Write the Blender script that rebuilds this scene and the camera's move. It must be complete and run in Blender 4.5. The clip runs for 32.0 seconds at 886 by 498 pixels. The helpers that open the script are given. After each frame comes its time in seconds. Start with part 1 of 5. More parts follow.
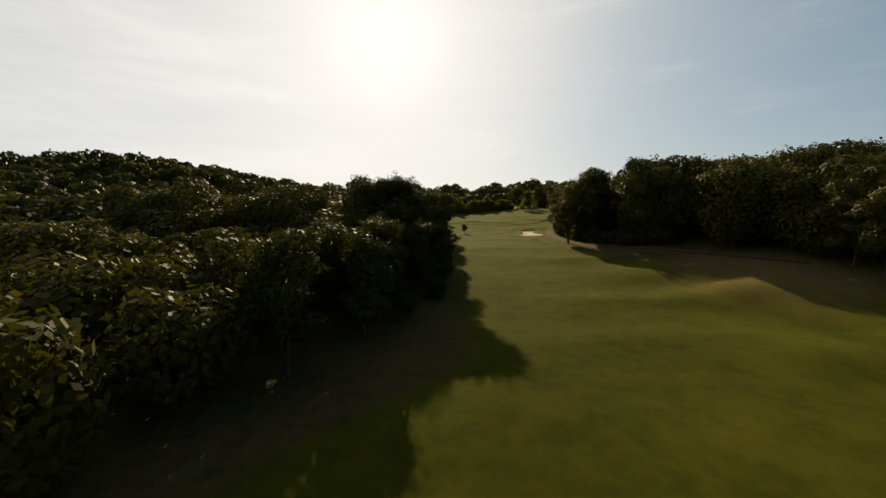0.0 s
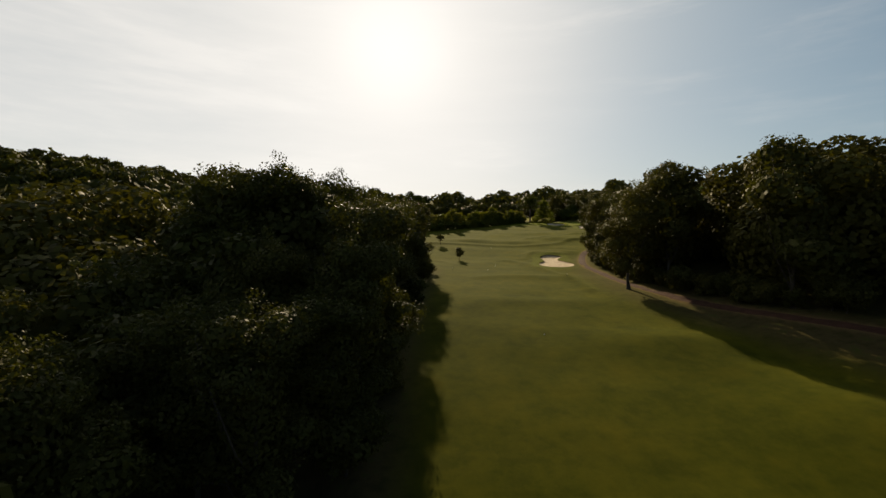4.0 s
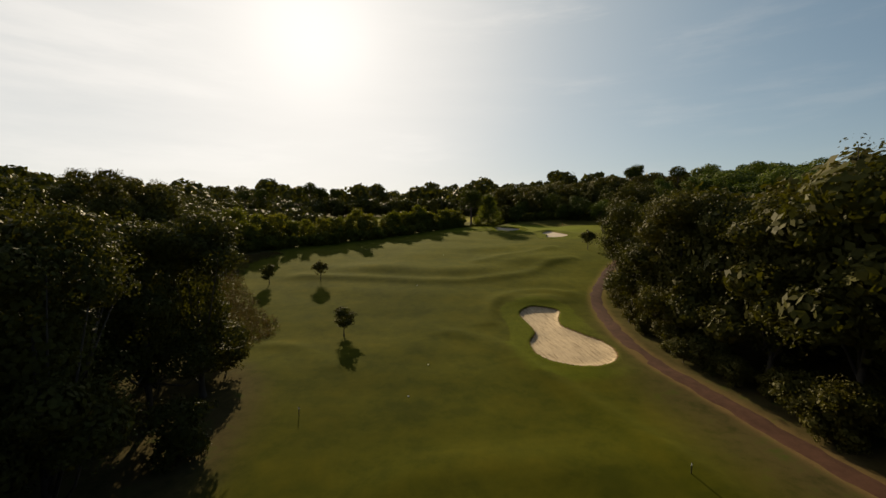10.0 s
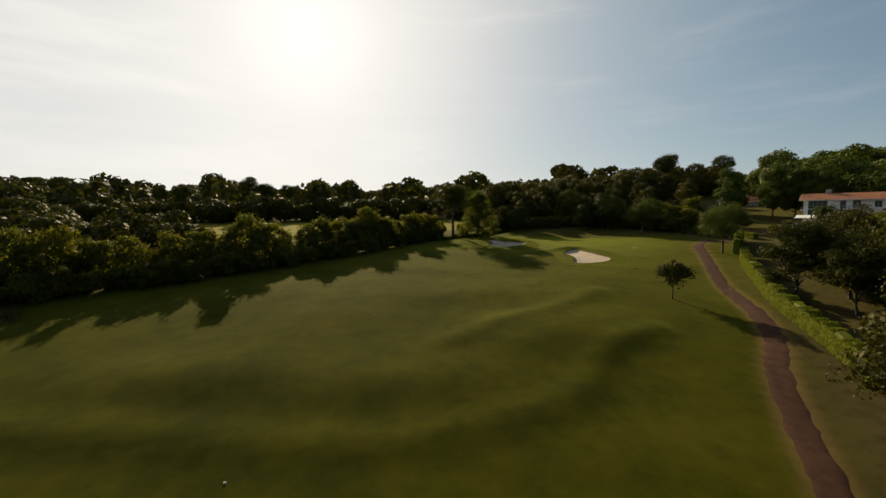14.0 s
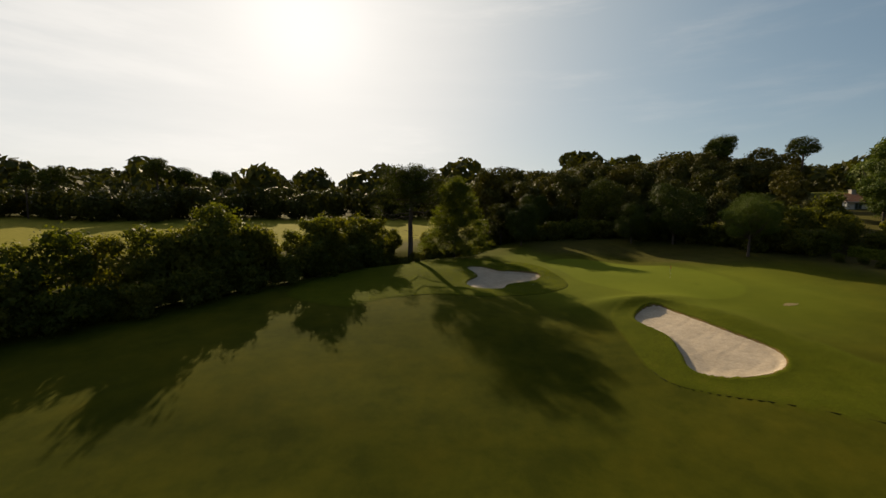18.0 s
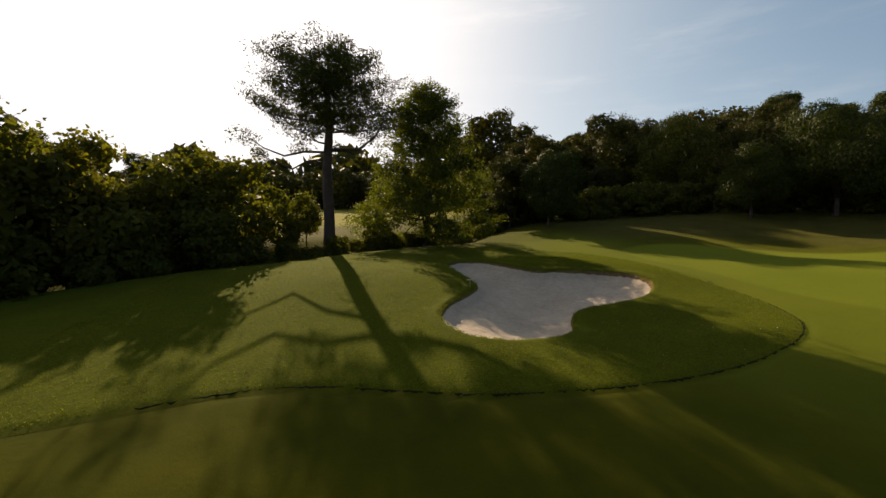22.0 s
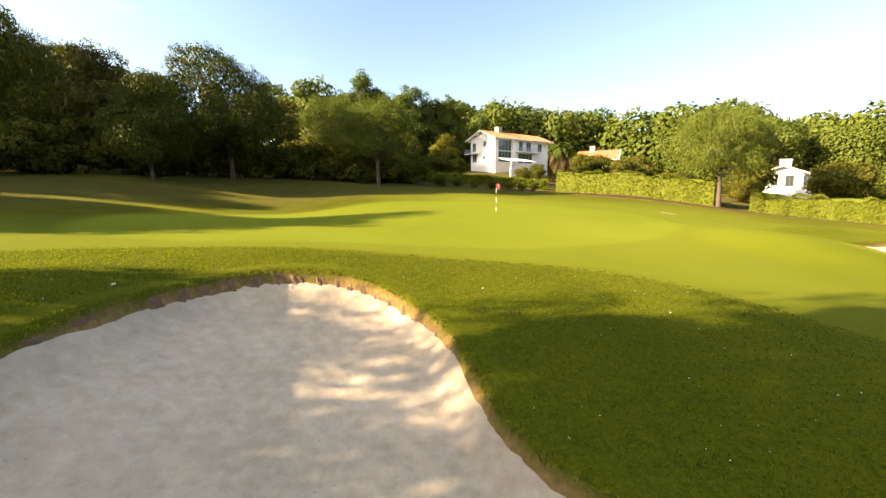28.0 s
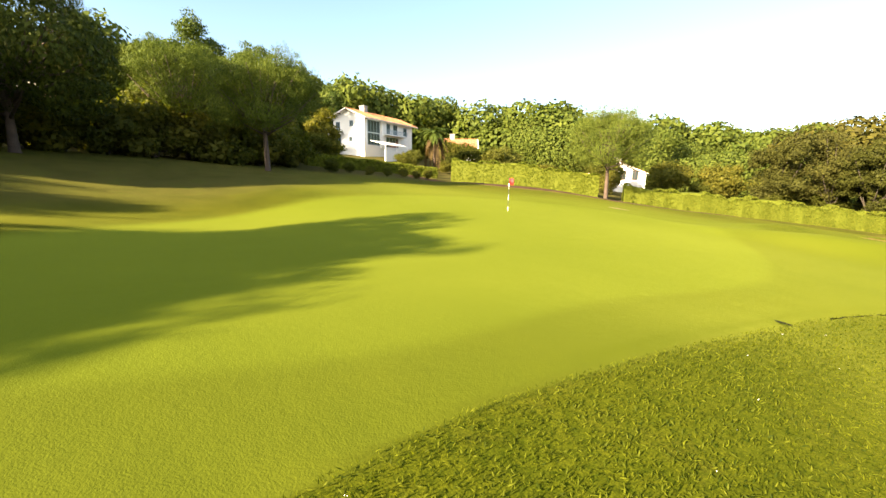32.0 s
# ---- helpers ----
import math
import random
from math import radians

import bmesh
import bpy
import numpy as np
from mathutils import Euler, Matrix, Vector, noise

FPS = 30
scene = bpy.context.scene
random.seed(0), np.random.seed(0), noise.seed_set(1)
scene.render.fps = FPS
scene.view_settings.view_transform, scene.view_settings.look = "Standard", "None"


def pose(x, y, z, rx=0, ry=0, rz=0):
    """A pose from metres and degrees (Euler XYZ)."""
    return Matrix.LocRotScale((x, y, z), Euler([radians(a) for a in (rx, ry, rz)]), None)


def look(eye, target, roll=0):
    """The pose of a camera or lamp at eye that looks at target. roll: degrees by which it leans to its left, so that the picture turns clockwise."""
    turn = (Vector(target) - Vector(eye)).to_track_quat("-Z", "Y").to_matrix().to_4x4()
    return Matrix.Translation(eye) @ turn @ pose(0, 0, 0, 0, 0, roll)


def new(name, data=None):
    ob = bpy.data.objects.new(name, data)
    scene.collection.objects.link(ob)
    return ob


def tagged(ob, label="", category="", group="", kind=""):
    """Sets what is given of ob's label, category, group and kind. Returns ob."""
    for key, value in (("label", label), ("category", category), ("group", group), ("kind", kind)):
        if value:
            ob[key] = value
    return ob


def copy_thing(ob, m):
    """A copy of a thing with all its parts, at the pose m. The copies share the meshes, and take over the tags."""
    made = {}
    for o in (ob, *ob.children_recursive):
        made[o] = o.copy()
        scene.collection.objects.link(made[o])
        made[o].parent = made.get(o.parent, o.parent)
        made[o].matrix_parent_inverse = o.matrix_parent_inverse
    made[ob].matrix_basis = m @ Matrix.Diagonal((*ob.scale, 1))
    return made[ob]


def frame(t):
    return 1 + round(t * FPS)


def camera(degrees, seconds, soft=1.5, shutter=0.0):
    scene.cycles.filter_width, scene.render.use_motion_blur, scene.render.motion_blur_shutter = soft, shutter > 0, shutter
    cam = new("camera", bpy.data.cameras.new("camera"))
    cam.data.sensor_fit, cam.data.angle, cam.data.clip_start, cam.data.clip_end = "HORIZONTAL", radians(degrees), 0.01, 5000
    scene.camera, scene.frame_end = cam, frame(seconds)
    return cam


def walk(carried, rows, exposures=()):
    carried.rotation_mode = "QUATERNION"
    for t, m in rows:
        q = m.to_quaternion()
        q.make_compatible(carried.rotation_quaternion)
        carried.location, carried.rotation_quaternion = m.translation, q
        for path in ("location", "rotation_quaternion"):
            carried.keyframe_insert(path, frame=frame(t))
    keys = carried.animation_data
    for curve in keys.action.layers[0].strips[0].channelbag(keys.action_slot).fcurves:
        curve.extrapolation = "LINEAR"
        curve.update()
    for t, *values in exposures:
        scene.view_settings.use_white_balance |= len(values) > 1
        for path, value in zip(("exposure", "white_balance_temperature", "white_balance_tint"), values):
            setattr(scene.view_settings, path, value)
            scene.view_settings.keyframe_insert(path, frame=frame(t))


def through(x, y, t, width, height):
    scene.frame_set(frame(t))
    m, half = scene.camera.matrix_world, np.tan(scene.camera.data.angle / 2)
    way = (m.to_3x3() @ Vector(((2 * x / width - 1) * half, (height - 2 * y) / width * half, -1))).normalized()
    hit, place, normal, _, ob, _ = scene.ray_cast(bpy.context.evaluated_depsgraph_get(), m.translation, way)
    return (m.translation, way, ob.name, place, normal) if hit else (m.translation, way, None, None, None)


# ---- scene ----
cam = camera(95.1, 32.0, 1.5, 0.0)
# seconds, eye x y z, yaw to the left of +y, pitch up, roll
PATH = [
    (0.0, 0.00, 0.00, -2.00, 0.00, -5.00, 0.00),
    (0.5, 0.82, 8.25, -1.28, 0.16, -5.07, -0.05),
    (1.0, 1.84, 17.69, -0.63, 0.46, -4.45, 0.02),
    (1.5, 2.75, 26.82, -0.27, 0.52, -3.73, 0.02),
    (2.0, 3.73, 37.26, 0.05, 0.55, -3.54, 0.06),
    (2.5, 4.96, 46.94, 0.15, 0.60, -3.65, 0.09),
    (4.5, 9.92, 84.31, 2.93, 0.86, -3.96, 0.47),
    (5.0, 11.15, 92.87, 3.46, -0.29, -4.56, 0.49),
    (5.5, 11.85, 100.30, 3.71, -0.65, -4.64, 0.53),
    (6.0, 12.38, 108.64, 3.52, 0.13, -4.20, 0.54),
    (6.5, 12.96, 116.73, 3.76, 0.29, -4.45, 0.60),
    (7.0, 13.69, 125.68, 4.91, -0.68, -5.23, 0.52),
    (7.5, 14.39, 133.81, 5.60, -0.75, -5.33, 0.51),
    (8.0, 15.01, 142.17, 6.22, -0.74, -5.67, 0.48),
    (8.5, 15.42, 149.02, 6.36, -3.12, -5.98, 0.42),
    (9.0, 15.95, 156.35, 6.88, -4.39, -4.95, 0.31),
    (9.5, 17.10, 164.03, 7.23, -9.46, -4.98, 0.05),
    (10.0, 19.02, 172.80, 7.70, -9.38, -4.61, -0.02),
    (10.5, 21.07, 181.18, 8.00, -9.43, -4.73, -0.01),
    (11.0, 23.57, 190.06, 8.37, -9.57, -5.42, -0.01),
    (11.5, 26.12, 198.00, 8.75, -9.63, -5.81, -0.13),
    (12.0, 28.86, 206.83, 9.00, -9.76, -5.55, -0.13),
    (12.5, 31.69, 215.55, 9.43, -9.91, -5.31, -0.21),
    (13.0, 34.81, 225.28, 9.65, -9.89, -5.12, -0.20),
    (13.5, 37.97, 234.66, 10.11, -9.92, -4.69, -0.14),
    (14.0, 41.37, 245.30, 10.74, -10.12, -4.73, -0.13),
    (14.5, 44.28, 254.91, 11.05, -10.27, -5.34, 0.02),
    (16.5, 57.44, 288.83, 12.45, -10.42, -5.15, 0.43),
    (17.0, 59.66, 296.42, 12.69, -10.38, -5.20, 0.48),
    (17.5, 61.83, 303.30, 12.79, -10.32, -5.32, 0.58),
    (18.0, 64.17, 310.73, 13.00, -10.33, -5.58, 0.64),
    (18.5, 66.05, 317.63, 12.81, -10.14, -5.94, 0.71),
    (19.0, 68.06, 325.05, 13.02, -10.15, -6.38, 0.73),
    (19.5, 69.99, 331.46, 12.41, -9.79, -6.47, 0.78),
    (20.0, 71.33, 336.92, 11.47, -9.69, -5.93, 0.71),
    (20.5, 72.93, 342.29, 10.63, -8.87, -5.66, 0.53),
    (21.0, 74.35, 347.79, 9.63, -8.16, -6.15, 1.11),
    (21.5, 75.42, 352.79, 7.54, -7.99, -5.72, 0.37),
    (22.0, 76.28, 357.26, 5.57, -11.74, -4.87, -0.39),
    (22.5, 76.87, 360.30, 4.54, -26.93, -5.39, -0.42),
    (23.0, 77.03, 363.24, 3.86, -35.09, -5.50, -0.41),
    (23.5, 77.14, 364.61, 3.56, -41.84, -5.19, -0.69),
    (24.0, 77.37, 366.20, 3.45, -44.92, -5.12, -0.79),
    (24.5, 77.79, 367.70, 3.36, -46.77, -5.17, -0.92),
    (26.5, 79.96, 374.49, 3.34, -68.81, -6.65, -0.99),
    (27.0, 81.09, 376.29, 3.34, -79.71, -7.25, -0.89),
    (27.5, 82.53, 377.89, 3.31, -90.66, -7.76, -1.00),
    (28.0, 84.16, 379.47, 3.40, -96.66, -8.31, -0.72),
    (28.5, 85.71, 380.85, 3.48, -100.19, -8.80, -0.40),
    (29.0, 87.36, 382.17, 3.64, -104.37, -9.36, 0.07),
    (29.5, 88.88, 383.28, 3.94, -111.06, -9.87, 0.35),
    (30.0, 90.53, 384.45, 4.16, -113.76, -10.14, 0.40),
    (30.5, 91.75, 385.67, 4.24, -114.56, -10.53, 0.39),
    (31.0, 93.13, 386.82, 4.16, -117.12, -10.81, 0.72),
    (31.5, 94.23, 387.95, 4.09, -119.54, -10.74, 0.79),
    (32.0, 95.29, 389.08, 4.05, -122.35, -10.62, 0.92),
]


def aim(x, y, z, yaw, pitch, roll):
    a, b = radians(yaw), radians(pitch)
    way = Vector((-math.sin(a) * math.cos(b), math.cos(a) * math.cos(b), math.sin(b)))
    return look((x, y, z), Vector((x, y, z)) + way, roll)


EXPOSURE = [(0.0, 0.45), (21.0, 0.45), (22.0, 0.85), (23.0, 1.95), (24.5, 2.3), (26.5, 2.5), (28.0, 2.62), (30.0, 2.58), (32.0, 2.76)]
walk(cam, [(t, aim(*row)) for t, *row in PATH], [(t, stops, 6950 if t < 22.5 or t > 31 else 7350, 11 if t < 21.5 or t > 29 else 16) for t, stops in EXPOSURE])

# ---- light: a low sun ahead, hazy sky with thin cirrus ----
SUN_AZ, SUN_EL = radians(-7.8), radians(22.3)  # clockwise from +y, above the horizon
SUNWARD = Vector((math.sin(SUN_AZ) * math.cos(SUN_EL), math.cos(SUN_AZ) * math.cos(SUN_EL), math.sin(SUN_EL)))
sun = new("sun", bpy.data.lights.new("sun", "SUN"))
sun.data.energy, sun.data.angle, sun.data.color = 5.0, radians(0.55), (1.0, 0.83, 0.56)
sun.matrix_world = look(SUNWARD * 100, (0, 0, 0))

world = bpy.data.worlds.new("sky")
scene.world = world
world.use_nodes = True
wn, wl = world.node_tree.nodes, world.node_tree.links
wn.clear()
sky = wn.new("ShaderNodeTexSky")
sky.sky_type, sky.sun_disc = "NISHITA", False
sky.sun_elevation, sky.sun_rotation = SUN_EL, SUN_AZ
sky.altitude, sky.air_density, sky.dust_density, sky.ozone_density = 50, 0.75, 0.35, 0.5
direction = wn.new("ShaderNodeTexCoord")
toward = wn.new("ShaderNodeVectorMath")
toward.operation = "DOT_PRODUCT"
toward.inputs[1].default_value = SUNWARD
wl.new(direction.outputs["Generated"], toward.inputs[0])
clip = wn.new("ShaderNodeMath")
clip.operation, clip.inputs[1].default_value = "MAXIMUM", 0.0
wl.new(toward.outputs["Value"], clip.inputs[0])


def aureole(power, strength):
    """Light scattered by haze round the sun."""
    p, q = wn.new("ShaderNodeMath"), wn.new("ShaderNodeMath")
    p.operation, p.inputs[1].default_value = "POWER", power
    q.operation, q.inputs[1].default_value = "MULTIPLY", strength
    wl.new(clip.outputs["Value"], p.inputs[0])
    wl.new(p.outputs["Value"], q.inputs[0])
    return q.outputs["Value"]


def total(a, b, how="ADD"):
    n = wn.new("ShaderNodeMath")
    n.operation = how
    wl.new(a, n.inputs[0])
    wl.new(b, n.inputs[1])
    return n.outputs["Value"]


stretch = wn.new("ShaderNodeMapping")
stretch.inputs["Scale"].default_value, stretch.inputs["Rotation"].default_value = (1.2, 2.0, 9.0), (0.2, 0.25, 0.5)
wl.new(direction.outputs["Generated"], stretch.inputs["Vector"])
wisp = wn.new("ShaderNodeTexNoise")
wisp.inputs["Scale"].default_value, wisp.inputs["Detail"].default_value, wisp.inputs["Roughness"].default_value = 1.6, 7, 0.62
wl.new(stretch.outputs["Vector"], wisp.inputs["Vector"])
thin = wn.new("ShaderNodeMapRange")
thin.inputs["From Min"].default_value, thin.inputs["From Max"].default_value = 0.47, 0.78
thin.interpolation_type = "SMOOTHERSTEP"
wl.new(wisp.outputs["Fac"], thin.inputs["Value"])
# a sheet of thin cloud to the left of the sun
beside = wn.new("ShaderNodeVectorMath")
beside.operation, beside.inputs[1].default_value = "DOT_PRODUCT", Vector((-0.68, 0.68, 0.28)).normalized()
wl.new(direction.outputs["Generated"], beside.inputs[0])
spread = wn.new("ShaderNodeMapRange")
spread.inputs["From Min"].default_value, spread.inputs["From Max"].default_value = 0.3, 1.0
spread.inputs["To Max"].default_value = 10.0
spread.interpolation_type = "SMOOTHERSTEP"
wl.new(beside.outputs["Value"], spread.inputs["Value"])
streaks = wn.new("ShaderNodeMapRange")
streaks.inputs["From Min"].default_value, streaks.inputs["From Max"].default_value = 0.3, 0.62
streaks.inputs["To Min"].default_value = 0.45
wl.new(wisp.outputs["Fac"], streaks.inputs["Value"])
sheet = total(spread.outputs["Result"], streaks.outputs["Result"], "MULTIPLY")
# cirrus scatters most round the sun
cloud = total(thin.outputs["Result"], total(aureole(10, 8.0), aureole(1.0, 1.2)), "MULTIPLY")
hazy = total(cloud, total(total(aureole(200, 40.0), aureole(30, 12.0)), total(aureole(7, 8.0), sheet)))
white = wn.new("ShaderNodeVectorMath")
white.operation, white.inputs[0].default_value = "SCALE", (1.0, 0.97, 0.87)
wl.new(hazy, white.inputs["Scale"])
broad = wn.new("ShaderNodeVectorMath")
broad.operation, broad.inputs[0].default_value = "SCALE", (0.5, 0.9, 1.08)
wl.new(aureole(2.0, 2.3), broad.inputs["Scale"])


def vector(how, a, b):
    n = wn.new("ShaderNodeVectorMath")
    n.operation = how
    for socket, value in zip(n.inputs, (a, b)):
        if isinstance(value, tuple):
            socket.default_value = value
        else:
            wl.new(value, socket)
    return n.outputs["Vector"]


both = vector("ADD", vector("ADD", vector("MULTIPLY", sky.outputs["Color"], (0.79, 0.87, 0.90)), white.outputs["Vector"]), broad.outputs["Vector"])
# thin high cloud evens out the brightest part of the sky
veiled = vector("DIVIDE", both, vector("ADD", vector("MULTIPLY", both, (0.11, 0.11, 0.11)), (1.0, 1.0, 1.0)))
air = wn.new("ShaderNodeBackground")
air.inputs["Strength"].default_value = 0.095
wl.new(veiled, air.inputs["Color"])
out = wn.new("ShaderNodeOutputWorld")
wl.new(air.outputs["Background"], out.inputs["Surface"])


# ---- materials ----
def material(name):
    m = bpy.data.materials.new(name)
    m.use_nodes = True
    return m, m.node_tree.nodes, m.node_tree.links, m.node_tree.nodes["Principled BSDF"]


def noise_node(n, l, scale, detail=4, rough=0.6, vector=None):
    t = n.new("ShaderNodeTexNoise")
    t.inputs["Scale"].default_value, t.inputs["Detail"].default_value, t.inputs["Roughness"].default_value = scale, detail, rough
    if vector is None:
        g = n.new("ShaderNodeNewGeometry")
        vector = g.outputs["Position"]
    l.new(vector, t.inputs["Vector"])
    return t


def ramp(n, l, source, *stops):
    r = n.new("ShaderNodeValToRGB")
    while len(r.color_ramp.elements) < len(stops):
        r.color_ramp.elements.new(0.5)
    for e, (p, c) in zip(r.color_ramp.elements, stops):
        e.position, e.color = p, (*c, 1)
    l.new(source, r.inputs["Fac"])
    return r.outputs["Color"]


def mixed(n, l, fac, a, b, how="MIX"):
    x = n.new("ShaderNodeMix")
    x.data_type, x.blend_type = "RGBA", how
    for socket, value in ((x.inputs[0], fac), (x.inputs[6], a), (x.inputs[7], b)):
        if isinstance(value, bpy.types.NodeSocket):
            l.new(value, socket)
        elif isinstance(value, tuple):
            socket.default_value = (*value, 1)
        else:
            socket.default_value = value
    return x.outputs[2]


def bump(n, l, height, strength, distance, normal=None):
    b = n.new("ShaderNodeBump")
    b.inputs["Strength"].default_value, b.inputs["Distance"].default_value = strength, distance
    l.new(height, b.inputs["Height"])
    if normal is not None:
        l.new(normal, b.inputs["Normal"])
    return b.outputs["Normal"]


def plain(name, colour, rough=0.7, metal=0.0, vary=0.25, scale=3.0, relief=0.0):
    """A surface of one colour with blotches, fine grain and relief."""
    m, n, l, p = material(name)
    big, fine = noise_node(n, l, scale, 5), noise_node(n, l, scale * 14, 3)
    dark = tuple(c * (1 - vary) for c in colour)
    pale = tuple(min(1, c * (1 + vary * 0.6)) for c in colour)
    base = ramp(n, l, big.outputs["Fac"], (0.3, dark), (0.7, pale))
    base = mixed(n, l, 0.35, base, ramp(n, l, fine.outputs["Fac"], (0.3, dark), (0.7, pale)))
    l.new(base, p.inputs["Base Color"])
    p.inputs["Roughness"].default_value, p.inputs["Metallic"].default_value = rough, metal
    p.inputs["Specular IOR Level"].default_value = 0.1 if rough > 0.9 else 0.5
    if relief:
        l.new(bump(n, l, fine.outputs["Fac"], 0.6, relief), p.inputs["Normal"])
    return m


def leafy(name, dark, pale, through=0.5, rough=0.6):
    """Leaves: reflect a little, let light through, vary leaf by leaf and tree by tree."""
    m, n, l, p = material(name)
    g, o = n.new("ShaderNodeNewGeometry"), n.new("ShaderNodeObjectInfo")
    each = ramp(n, l, g.outputs["Random Per Island"], (0.0, dark), (1.0, pale))
    tree = ramp(n, l, o.outputs["Random"], (0.0, (0.72, 0.78, 0.62)), (0.55, (1, 1, 1)), (1.0, (1.2, 1.08, 0.85)))
    base = mixed(n, l, 1.0, each, tree, "MULTIPLY")
    l.new(base, p.inputs["Base Color"])
    p.inputs["Roughness"].default_value = rough
    p.inputs["Specular IOR Level"].default_value = 0.06
    t = n.new("ShaderNodeBsdfTranslucent")
    l.new(mixed(n, l, 1.0, base, (1.6, 1.65, 0.5), "MULTIPLY"), t.inputs["Color"])
    mix = n.new("ShaderNodeMixShader")
    mix.inputs[0].default_value = through
    l.new(p.outputs[0], mix.inputs[1])
    l.new(t.outputs[0], mix.inputs[2])
    l.new(mix.outputs[0], n["Material Output"].inputs["Surface"])
    return m


def turf_material():
    m, n, l, p = material("turf")
    masks = {}
    for key in ("green", "rough", "soil", "wood", "meadow"):
        a = n.new("ShaderNodeAttribute")
        a.attribute_name = key
        masks[key] = a.outputs["Fac"]
    wide, mid, fine = noise_node(n, l, 0.055, 5, 0.6), noise_node(n, l, 0.5, 5, 0.65), noise_node(n, l, 9, 4, 0.7)
    tips = noise_node(n, l, 45, 2, 0.6)
    fair = ramp(n, l, wide.outputs["Fac"], (0.34, (0.029, 0.033, 0.0022)), (0.52, (0.043, 0.046, 0.0034)), (0.68, (0.058, 0.056, 0.0050)))
    fair = mixed(n, l, 0.35, fair, ramp(n, l, mid.outputs["Fac"], (0.35, (0.027, 0.033, 0.0022)), (0.65, (0.054, 0.053, 0.0046))))
    patches = noise_node(n, l, 0.16, 6, 0.7)
    fair = mixed(n, l, 0.8, fair, ramp(n, l, patches.outputs["Fac"], (0.36, (0.66, 0.72, 0.8)), (0.5, (1.0, 1.0, 1.0)), (0.64, (1.3, 1.16, 1.1))), "MULTIPLY")
    roughc = ramp(n, l, mid.outputs["Fac"], (0.35, (0.0352, 0.0481, 0.0026)), (0.6, (0.0590, 0.0681, 0.0040)), (0.72, (0.0786, 0.0747, 0.0072)))
    roughc = mixed(n, l, 0.5, roughc, ramp(n, l, fine.outputs["Fac"], (0.35, (0.0237, 0.0357, 0.0019)), (0.65, (0.0786, 0.0847, 0.0059))))
    worn = noise_node(n, l, 1.6, 5, 0.7)
    browned = n.new("ShaderNodeMapRange")
    browned.inputs["From Min"].default_value, browned.inputs["From Max"].default_value, browned.inputs["To Max"].default_value = 0.55, 0.8, 0.3
    l.new(worn.outputs["Fac"], browned.inputs["Value"])
    roughc = mixed(n, l, browned.outputs["Result"], roughc, (0.060, 0.048, 0.0112))
    greenc = ramp(n, l, wide.outputs["Fac"], (0.35, (0.083, 0.102, 0.008)), (0.65, (0.108, 0.126, 0.011)))
    soil = ramp(n, l, fine.outputs["Fac"], (0.3, (0.15, 0.085, 0.04)), (0.7, (0.29, 0.175, 0.085)))
    wood = ramp(n, l, mid.outputs["Fac"], (0.3, (0.028, 0.026, 0.010)), (0.55, (0.055, 0.042, 0.018)), (0.75, (0.035, 0.048, 0.010)))
    meadow = ramp(n, l, mid.outputs["Fac"], (0.3, (0.125, 0.115, 0.014)), (0.7, (0.20, 0.17, 0.026)))
    roughc = mixed(n, l, 0.6, roughc, ramp(n, l, tips.outputs["Fac"], (0.36, (0.45, 0.5, 0.5)), (0.64, (1.65, 1.55, 1.4))), "MULTIPLY")
    base = mixed(n, l, masks["rough"], fair, roughc)
    base = mixed(n, l, masks["green"], base, greenc)
    base = mixed(n, l, masks["wood"], base, wood)
    base = mixed(n, l, masks["meadow"], base, meadow)
    base = mixed(n, l, masks["soil"], base, soil)
    l.new(base, p.inputs["Base Color"])
    p.inputs["Roughness"].default_value = 1.0
    p.inputs["Specular IOR Level"].default_value = 0.02
    p.inputs["Sheen Weight"].default_value, p.inputs["Sheen Roughness"].default_value = 0.11, 0.3
    p.inputs["Sheen Tint"].default_value = (0.5, 0.55, 0.08, 1)
    nrm = bump(n, l, mid.outputs["Fac"], 0.25, 0.12)
    nrm = bump(n, l, fine.outputs["Fac"], 0.3, 0.02, nrm)
    nrm = bump(n, l, tips.outputs["Fac"], 0.5, 0.012, nrm)
    l.new(nrm, p.inputs["Normal"])
    return m


